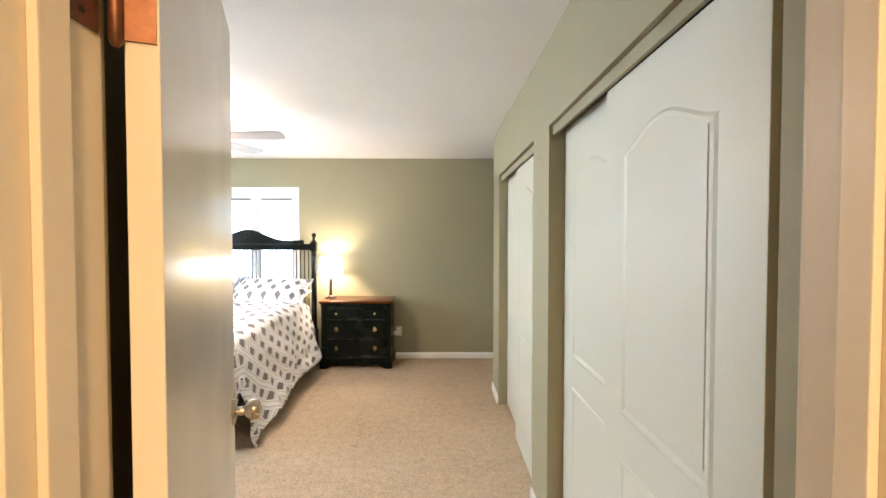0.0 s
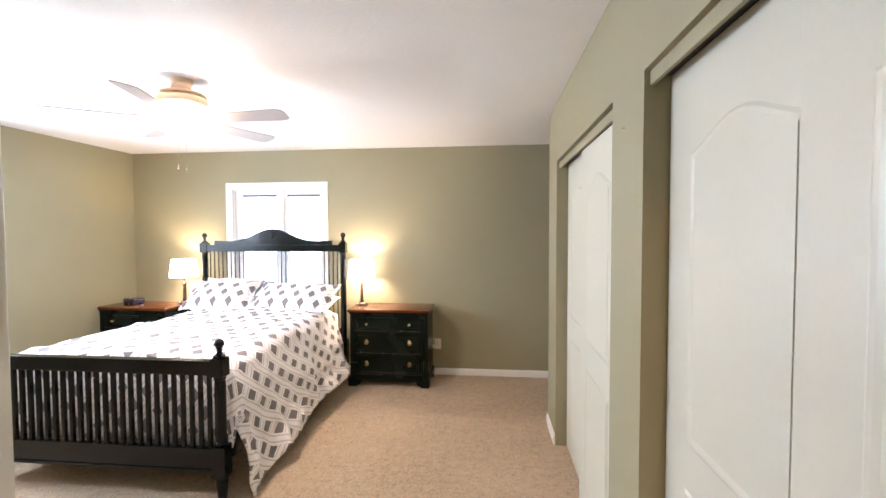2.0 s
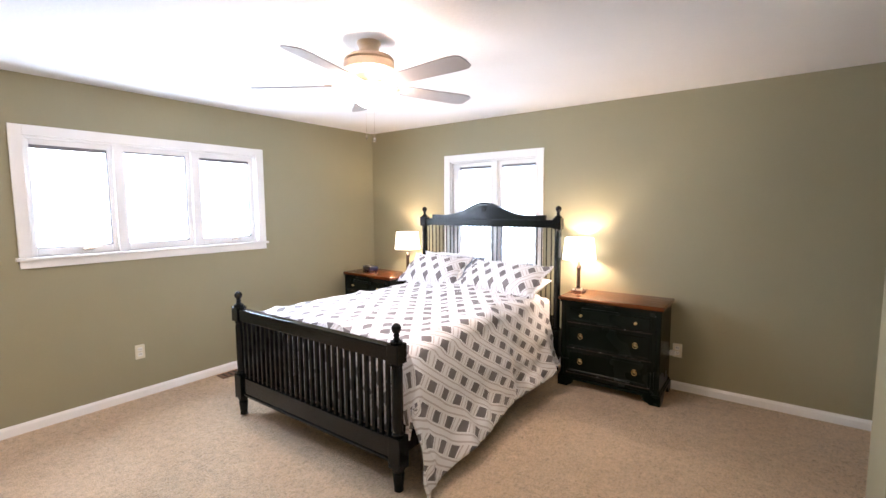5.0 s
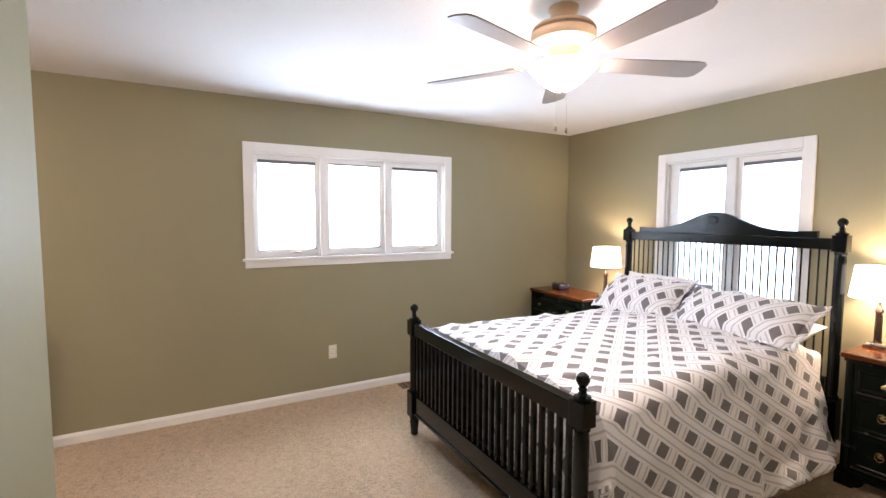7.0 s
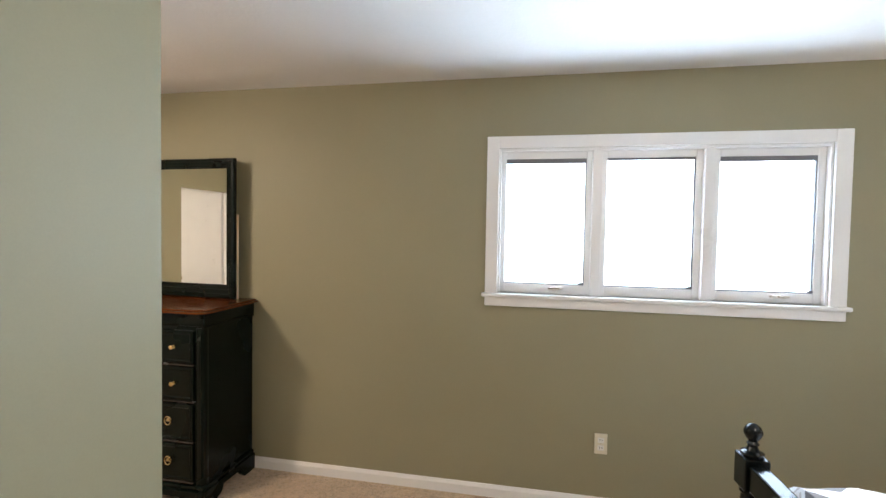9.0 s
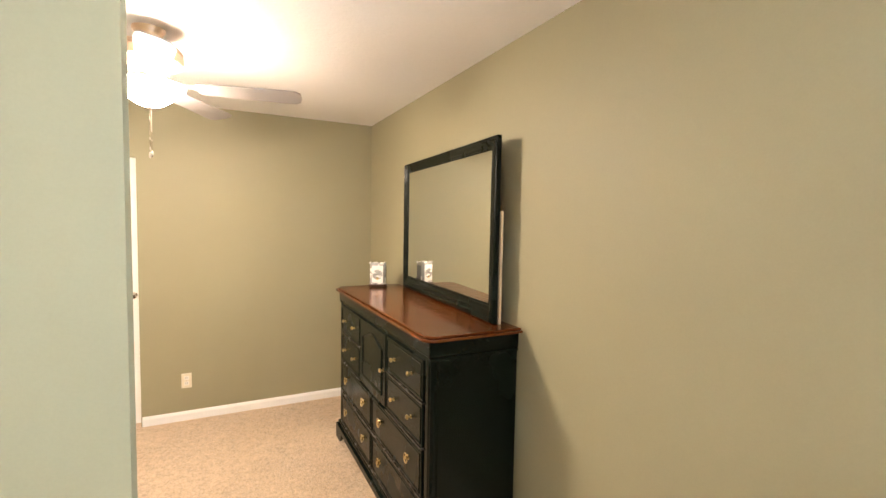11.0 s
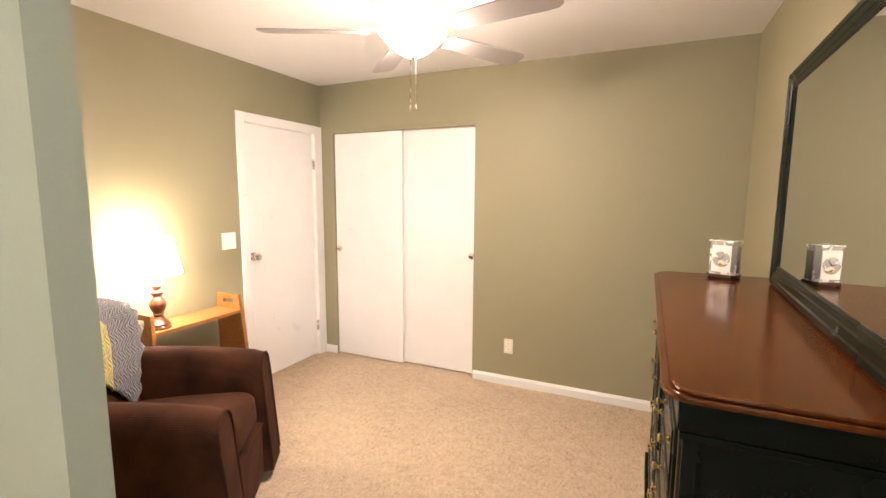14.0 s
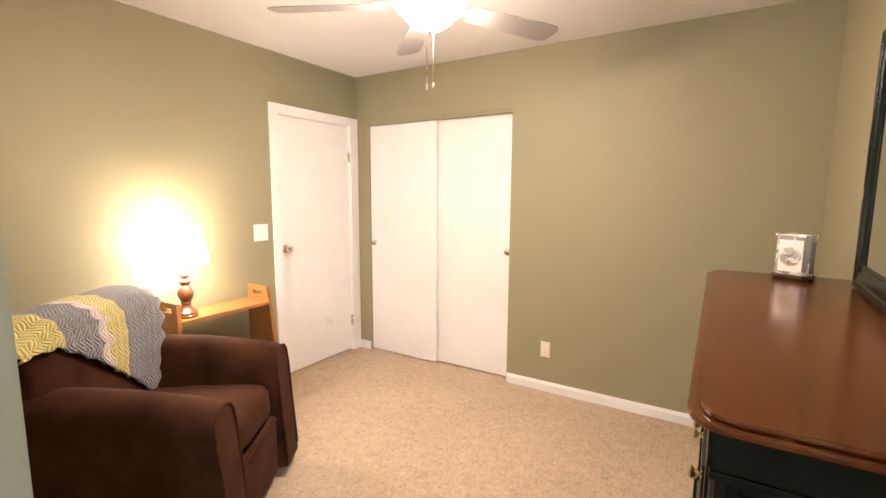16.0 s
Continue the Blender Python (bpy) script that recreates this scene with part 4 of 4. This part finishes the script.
# local frame: front faces -y, which is world +x; local x runs along world y
part("body", boxed(-DL / 2 + 0.02, DL / 2 - 0.02, -DD + 0.02, 0, 0.10, 1.062, bev=0.004), BLACK, dresser)
for s in (-1, 1):
    part("corner_post", lathe(bmesh.new(), [(0.028, 0.10), (0.028, 1.0)], s * (DL / 2 - 0.045), -DD + 0.042, 14, 3), BLACK, dresser)
part("frieze", boxed(-DL / 2 + 0.008, DL / 2 - 0.008, -DD + 0.008, 0, 1.010, 1.082, bev=0.008, seg=3), BLACK, dresser, smooth=True)
topo = []
for cx, cy, a0 in ((DL / 2 - 0.05, -DD + 0.03, -90), (DL / 2, 0.0, 0), (-DL / 2, 0.0, 180), (-DL / 2 + 0.05, -DD + 0.03, 180)):
    if cy == 0.0:
        topo.append((cx + (0.018 if cx > 0 else -0.018), 0.0))
    else:
        for k in range(7):
            a = radians(a0 + k * 15)
            topo.append((cx + 0.068 * math.cos(a), cy + 0.055 * math.sin(a)))
slab_top = part("top", prism(bmesh.new(), [(u * 0.985, v * 0.965) for u, v in topo], lambda u, v, d: (u, v, d), 1.0952, DH, 0.005), CHERRY, dresser, "polished reddish-brown top with moulded edge")
part("edge_moulding", prism(bmesh.new(), topo, lambda u, v, d: (u, v, d), 1.0825, 1.095, 0.0045), CHERRY, slab_top, "rounded moulding under the top")
for s in (-1, 1):
    part("side_bead", boxed(*sorted((s * (DL / 2 - 0.0085), s * (DL / 2 - 0.021))), -DD + 0.012, -0.002, 0.994, 1.0095, bev=0.004), BLACK, dresser)
bracket_base(dresser, DL, DD + 0.012, 0.10, 0.10)
part("base_moulding", boxed(-DL / 2 + 0.006, DL / 2 - 0.006, -DD + 0.002, 0, 0.1005, 0.125, bev=0.008), BLACK, dresser)
fy = -DD + 0.02
col = (DL - 0.16) / 3
for i in (-1, 1):
    c = i * (col + 0.006)
    drawer(dresser, c - col / 2, c + col / 2, 0.800, 0.985, fy, (c - 0.11, c + 0.11), False)
    drawer(dresser, c - col / 2, c + col / 2, 0.595, 0.785, fy, (c - 0.11, c + 0.11), False)
dd = part("cabinet_door", boxed(-col / 2 + 0.004, col / 2 - 0.004, fy - 0.014, fy + 0.01, 0.595, 0.985, bev=0.005), BLACK, dresser)
part("door_panel", ring_ridge(bmesh.new(), arch_outline(-col / 2 + 0.05, col / 2 - 0.05, 0.64, 0.945, 0.05), lambda u, z, q: (u, fy - 0.0142 - q, z), 0.018, 0.007), BLACK, dd)
small_knob(dd, col / 2 - 0.03, fy - 0.0145, 0.79, BRASS)
for i in (-1, 1):
    c0, c1 = sorted((i * 0.006, i * (DL / 2 - 0.078)))
    for z0, z1 in ((0.370, 0.575), (0.145, 0.352)):
        m_ = (c0 + c1) / 2
        drawer(dresser, c0, c1, z0, z1, fy, (m_ - 0.2, m_ + 0.2), True)

mirror = thing("dresser_mirror", -3.560, 0.010, DH, 87.2, "large black-framed mirror standing on the dresser", "mirror")
MW, MH, FW = 1.292, 0.884, 0.062


def frame_bar(u0, z0, u1, z1, inner):
    """A mitred bar of the frame between two outer corners, with a stepped profile."""
    (a, b), (c, d) = inner
    bm = bmesh.new()
    rings = []
    for (ou, oz), (iu, iz) in (((u0, z0), (a, b)), ((u1, z1), (c, d))):
        ring = []
        for t, dep in ((0, 0.0), (0, -0.022), (0.06, -0.028), (0.30, -0.028), (0.36, -0.024), (0.62, -0.022), (0.68, -0.018), (0.86, -0.016), (0.90, -0.018), (1.0, -0.0135), (1.0, 0.0)):
            ring.append(bm.verts.new((ou + (iu - ou) * t, dep, oz + (iz - oz) * t)))
        rings.append(ring)
    k = len(rings[0])
    for i in range(k):
        bm.faces.new((rings[0][i], rings[0][(i + 1) % k], rings[1][(i + 1) % k], rings[1][i]))
    bm.faces.new(rings[0]), bm.faces.new(rings[1])
    bmesh.ops.recalc_face_normals(bm, faces=bm.faces[:])
    return bm


oc = [(-MW / 2, 0.004), (MW / 2, 0.004), (MW / 2, MH), (-MW / 2, MH)]
ic = [(-MW / 2 + FW, 0.092), (MW / 2 - FW, 0.092), (MW / 2 - FW, MH - FW), (-MW / 2 + FW, MH - FW)]
for i in range(4):
    j = (i + 1) % 4
    part("frame_bar", frame_bar(*oc[i], *oc[j], (ic[i], ic[j])), BLACK, mirror)
part("glass", boxed(-MW / 2 + FW - 0.004, MW / 2 - FW + 0.004, -0.012, -0.006, 0.088, MH - FW + 0.004), MIRROR, mirror, "clear silvered mirror glass")
part("backing", boxed(-MW / 2 + 0.02, MW / 2 - 0.02, 0.0005, 0.008, 0.02, MH - 0.02), PINE, mirror)
for u in (-0.42, MW / 2 - 0.011):
    part("support", boxed(u - 0.011, u + 0.011, 0.0085, 0.022, 0.0, 0.535, bev=0.002), PINE, mirror, "pale wooden support strip")

clock = thing("mantel_clock", -3.402, -0.715, DH, 154, "small silver mantel clock with a pale dial on the dresser", "clock")
octo = lambda w, d, c: [(-w + c, -d), (w - c, -d), (w, -d + c), (w, d - c), (w - c, d), (-w + c, d), (-w, d - c), (-w, -d + c)]
part("base", prism(bmesh.new(), octo(0.064, 0.048, 0.018), lambda u, v, d: (u, v, d), 0.008, 0.022, 0.003), BRONZE, clock, "dark bronze base")
for sx in (-1, 1):
    for sy in (-1, 1):
        part("foot", lathe(bmesh.new(), [(0.008, 0), (0.010, 0.004), (0.007, 0.0082)], sx * 0.05, sy * 0.03, 10), BRONZE, clock)
part("case", prism(bmesh.new(), octo(0.056, 0.041, 0.016), lambda u, v, d: (u, v, d), 0.0222, 0.168, 0.002), SILVER, clock)
part("cap", prism(bmesh.new(), octo(0.062, 0.046, 0.018), lambda u, v, d: (u, v, d), 0.1682, 0.180, 0.003), SILVER, clock)
dial = part("dial", boxed(-0.040, 0.040, -0.0445, -0.0412, 0.034, 0.158, bev=0.001), DIAL, clock, "pale clock dial")
part("dial_ring", lathe(bmesh.new(), [(0.036, 0), (0.036, 0.002), (0.032, 0.003), (0.032, 0.001)], seg=28), SILVER, dial, smooth=True).matrix_local = pose(0, -0.0446, 0.094, 90, 0, 0)
for ang, ln in ((35, 0.024), (-75, 0.018)):
    hd = part("pointer", boxed(-0.0016, 0.0016, -0.001, 0.0, 0, ln), DARK, dial)
    hd.matrix_local = pose(0, -0.0475, 0.094, 0, ang, 0)
part("pendulum", lathe(bmesh.new(), [(0.010, 0), (0.010, 0.002), (0.004, 0.003)], seg=16), BRASS, dial).matrix_local = pose(0, -0.0452, 0.066, 90, 0, 0)
for s in (-1, 1):
    part("side_glass", boxed(*sorted((s * 0.0565, s * 0.0585)), -0.020, 0.020, 0.030, 0.152), SMOKE, clock, "grey bevelled side glass")


# ---- sitting corner ----
def rounded(bm, x0, x1, y0, y1, z0, z1, r, seg=5):
    return box(bm, x0, x1, y0, y1, z0, z1, r, seg)


def puffed(w, d, h, bulge):
    """A stuffed cushion with a crowned top and rounded sides."""
    bm = bmesh.new()
    g = bmesh.ops.create_cube(bm, size=1)
    bmesh.ops.subdivide_edges(bm, edges=bm.edges[:], cuts=9, use_grid_fill=True)
    for v in bm.verts:
        p = Vector((v.co.x * 2, v.co.y * 2, v.co.z * 2))
        k = 6.0
        r = (abs(p.x) ** k + abs(p.y) ** k + abs(p.z) ** k) ** (1 / k)
        q = p / max(r, 1e-6)
        s = max(abs(p.x), abs(p.y), abs(p.z))
        q *= s
        crown = bulge * (1 - q.x ** 2) * (1 - q.y ** 2) * (1 if q.z > 0 else 0.2)
        v.co = Vector((q.x * w / 2, q.y * d / 2, q.z * h / 2 + crown * q.z))
        v.co += 0.004 * noise.noise_vector(v.co * 9)
    return bm


chair = thing("armchair", -1.108, 0.573, 0, 123.6, "dark brown corduroy armchair with rounded flared arms", "armchair")
# local frame: the chair faces +y
AW, AD = 0.395, 0.43


def arm(s):
    """An arm with a rolled top, pushed from back to front, flaring a little at the front."""
    bm = bmesh.new()
    rings = []
    n_ = 14
    for i in range(n_ + 1):
        f = i / n_
        y = -AD + 0.05 + (2 * AD - 0.06) * f
        rise = 0.725 - 0.050 * f + 0.02 * math.sin(f * math.pi)
        end = 1.0 if 0 < i < n_ else 0.93
        ring = []
        prof = [(0.0, 0.055), (0.0, 0.30), (0.0, rise - 0.14), (0.012, rise - 0.05), (0.045, rise - 0.012), (0.095, rise), (0.145, rise - 0.012), (0.180, rise - 0.05), (0.190, rise - 0.12), (0.182, rise - 0.22), (0.180, 0.20), (0.180, 0.055)]
        mid = 0.09
        for u, z in prof:
            uu = mid + (u - mid) * end
            ring.append(bm.verts.new((s * (AW - 0.18 + uu + 0.015 * f), y + 0.05 * f ** 4 * (1 - z / rise), z if end == 1 else 0.06 + (z - 0.055) * 0.975)))
        rings.append(ring)
    k = len(rings[0])
    for a, b in zip(rings, rings[1:]):
        for i in range(k):
            bm.faces.new((a[i], a[(i + 1) % k], b[(i + 1) % k], b[i]))
    bm.faces.new(rings[0]), bm.faces.new(rings[-1])
    bmesh.ops.recalc_face_normals(bm, faces=bm.faces[:])
    ob = part("arm", bm, CORD, chair, smooth=True)
    y = AD - 0.012
    rise = 0.673
    edge = [(s * (AW - 0.165 + u), y + 0.004 + 0.05 * (1 - z / rise), z) for u, z in ((0.006, 0.10), (0.006, 0.30), (0.010, rise - 0.12), (0.022, rise - 0.05), (0.05, rise - 0.018), (0.09, rise - 0.006), (0.14, rise - 0.018), (0.168, rise - 0.05), (0.178, rise - 0.12), (0.172, rise - 0.24), (0.170, 0.10))]
    part("piping", tube(bmesh.new(), edge, 0.006, 6), CORD, ob, smooth=True)


for s in (-1, 1):
    arm(s)
part("seat_base", rounded(bmesh.new(), -AW + 0.182, AW - 0.182, -AD + 0.02, AD - 0.002, 0.055, 0.35, 0.025), CORD, chair, smooth=True)
cu = part("seat_cushion", puffed(2 * (AW - 0.183), 0.66, 0.17, 0.02), CORD, chair, smooth=True)
cu.matrix_local = pose(0, 0.095, 0.436, 2, 0, 0)
part("piping", tube(bmesh.new(), [(x, AD + 0.001, 0.34) for x in (-0.20, -0.08, 0.08, 0.20)], 0.006, 6), CORD, chair)
bk = part("backrest", puffed(2 * AW - 0.06, 0.27, 0.74, 0.0), CORD, chair, smooth=True)
bk.matrix_local = pose(0, -AD + 0.15, 0.595, 8, 0, 0)
for sx in (-1, 1):
    for sy in (-1, 1):
        part("leg", lathe(bmesh.new(), [(0.020, 0), (0.026, 0.057)], sx * 0.31, sy * 0.34, 12, 4), WALNUT, chair)


def afghan():
    """The throw lies over the top of the backrest and hangs down its front, lower on one side."""
    rows, uvs = [], []
    nu, nv = 72, 60
    for i in range(nv + 1):
        row, ur = [], []
        for j in range(nu + 1):
            u = j / nu
            x = -0.305 + 0.70 * u
            length = 0.585 + 0.47 * (1 - u) + 0.012 * abs(((u * 18) % 2) - 1)
            s = length * i / nv - 0.18
            # over the top: behind, crest, front
            yt, zt, r = -AD + 0.10, 0.905, 0.145
            round_ = 0.05 * max(0.0, abs(x) / 0.37 - 0.75) / 0.25
            if s < 0:
                y, z = yt - r - 0.008, zt + s
            elif s < math.pi * r:
                a = s / r
                y, z = yt - r * math.cos(a), zt + (r * 0.50) * math.sin(a)
            else:
                t = s - math.pi * r
                x += 0.35 * t * (1 - u)
                y, z = yt + r + 0.006 + 0.14 * t + 0.012 * math.sin(t * 9), zt - t * 0.98
            z -= round_
            x += (1 if u > 0.5 else -1) * 0.050 * abs(((s + 1) / 0.045) % 2 - 1) * abs(2 * u - 1) ** 9
            lump = 0.010 * noise.noise(Vector((x * 5, s * 5, 1.0)))
            rip = 0.004 * math.sin(u * 110)
            row.append((x, y + lump + rip, z + lump * 0.5))
            ur.append((1 - u, s))
        rows.append(row), uvs.append([(a * 0.88, b) for a, b in ur])
    bm = sheet(rows, uvs)
    ob = link("throw_blanket", bm, WOOL, True)
    ob.matrix_world = chair.matrix_world.copy()
    so = ob.modifiers.new("thick", "SOLIDIFY")
    so.thickness, so.offset = 0.010, 1
    return tagged(ob, "yellow, grey and white zigzag crochet throw over the armchair back", "throw blanket")


afghan()

bench = thing("side_bench", -0.500, -0.085, 0, 0, "honey-coloured wooden bench table with handle cut-outs", "side table")
part("shelf", boxed(-0.115, 0.115, -0.285, 0.285, 0.695, 0.715, bev=0.003), MAPLE, bench)
part("stretcher", boxed(-0.012, 0.012, -0.30, 0.30, 0.30, 0.36, bev=0.003), MAPLE, bench)
for s in (-1, 1):
    bm = bmesh.new()
    hole = [(-0.045, 0.752), (0.045, 0.752), (0.045, 0.782), (-0.045, 0.782)]
    out = [(-0.115, 0.69), (0.115, 0.69), (0.098, 0.812), (-0.098, 0.812)]
    for d0, d1, rim in ((-0.011, 0.011, None),):
        for a in range(4):
            b = (a + 1) % 4
            quad = [out[a], out[b], hole[b], hole[a]]
            prism(bm, quad, lambda u, z, q: (u, q, z), d0, d1)
        prism(bm, [(-0.15, 0.0), (0.15, 0.0), (0.115, 0.69), (-0.115, 0.69)], lambda u, z, q: (u, q, z), d0, d1)
    for v in bm.verts:
        v.co.y += s * (0.297 + 0.06 * (0.70 - v.co.z))
    bmesh.ops.remove_doubles(bm, verts=bm.verts[:], dist=1e-5)
    part("end_panel", bm, MAPLE, bench, "end board with a handle cut-out")

lamp3 = thing("turned_lamp", -0.530, 0.125, 0.715, 0, "lit lamp with a turned dark wooden base on the bench", "table lamp")
prof = [(0.062, 0), (0.064, 0.010), (0.058, 0.020), (0.060, 0.030), (0.050, 0.040), (0.034, 0.052), (0.024, 0.070), (0.030, 0.082), (0.026, 0.090), (0.034, 0.105), (0.044, 0.130), (0.043, 0.150), (0.030, 0.172),
        (0.020, 0.185), (0.031, 0.200), (0.031, 0.212), (0.018, 0.222), (0.020, 0.235), (0.027, 0.246), (0.024, 0.258), (0.012, 0.268), (0.008, 0.285), (0.007, 0.46)]
part("base", lathe(bmesh.new(), prof, seg=28), WALNUT, lamp3, "turned dark wooden base", True)
part("shade", shell([(0.135, 0.315), (0.095, 0.525)]), SHADE2, lamp3, "lit cream lamp shade", True)
part("collar", lathe(bmesh.new(), [(0.012, 0.285), (0.014, 0.290), (0.014, 0.315), (0.010, 0.320)], seg=14), BRASS, lamp3, smooth=True)


# ---- small fixtures ----
def outlet(x, y, z, rz, label, material=IVORY):
    """A duplex outlet on a wall; its face looks along local -y."""
    ob = thing("wall_outlet", x, y, z, rz, label, "wall outlet", "wall outlets")
    part("plate", boxed(-0.035, 0.035, -0.006, 0, -0.058, 0.058, bev=0.004), material, ob)
    for dz in (-0.021, 0.021):
        so = part("socket", boxed(-0.017, 0.017, -0.0085, -0.0062, dz - 0.015, dz + 0.015, bev=0.004), PLASTIC, ob)
        for dx in (-0.006, 0.006):
            part("slot", boxed(dx - 0.0015, dx + 0.0015, -0.0092, -0.0086, dz - 0.004, dz + 0.007), DARK, so)
    part("screw", lathe(bmesh.new(), [(0.003, 0), (0.003, 0.001)], seg=8), NICKEL, ob).matrix_local = pose(0, -0.0062, 0, 90, 0, 0)
    return ob


outlet(WX, 2.882, 0.378, 90, "ivory duplex outlet on the sage wall")
o2 = outlet(-0.105, NY, 0.335, 0, "ivory duplex outlet with a plug, beside the nightstand")
part("plug", boxed(-0.055, -0.008, -0.042, -0.0095, -0.042, 0.0, bev=0.008), PLASTIC, o2, "white plug in the outlet")
outlet(-2.128, SY, 0.314, 180, "ivory duplex outlet on the sage wall")
sw = thing("light_switch", EX, -0.535, 1.150, -90, "white double light switch plate beside the door", "light switch")
part("plate", boxed(-0.058, 0.058, -0.006, 0, -0.060, 0.060, bev=0.003), PLASTIC, sw)
for dx in (-0.023, 0.023):
    part("toggle", boxed(dx - 0.005, dx + 0.005, -0.017, -0.0062, -0.010, 0.006, bev=0.002), PLASTIC, sw)
reg = thing("floor_register", -3.50, 3.62, 0.0, 90, "brown metal floor register in the carpet", "floor vent")
part("frame", boxed(-0.16, 0.16, -0.065, 0.065, 0.0, 0.006, bev=0.002), VENT, reg)
for k in range(12):
    part("slat", boxed(-0.14 + k * 0.0255 - 0.008, -0.14 + k * 0.0255 + 0.008, -0.05, 0.05, 0.0062, 0.009), DARK if k % 2 else VENT, reg)
outlet(WX, 4.42, 0.345, 90, "ivory duplex outlet on the wall behind the bed")
nail = thing("nail", CX, 2.455, 1.895, 0, "small dark nail in the painted closet wall", "nail")
part("shank", lathe(bmesh.new(), [(0.0012, 0), (0.0012, 0.005), (0.0028, 0.006), (0.0028, 0.007)], seg=10), BRONZE, nail).matrix_local = pose(0, 0, 0, 0, -90, 0)
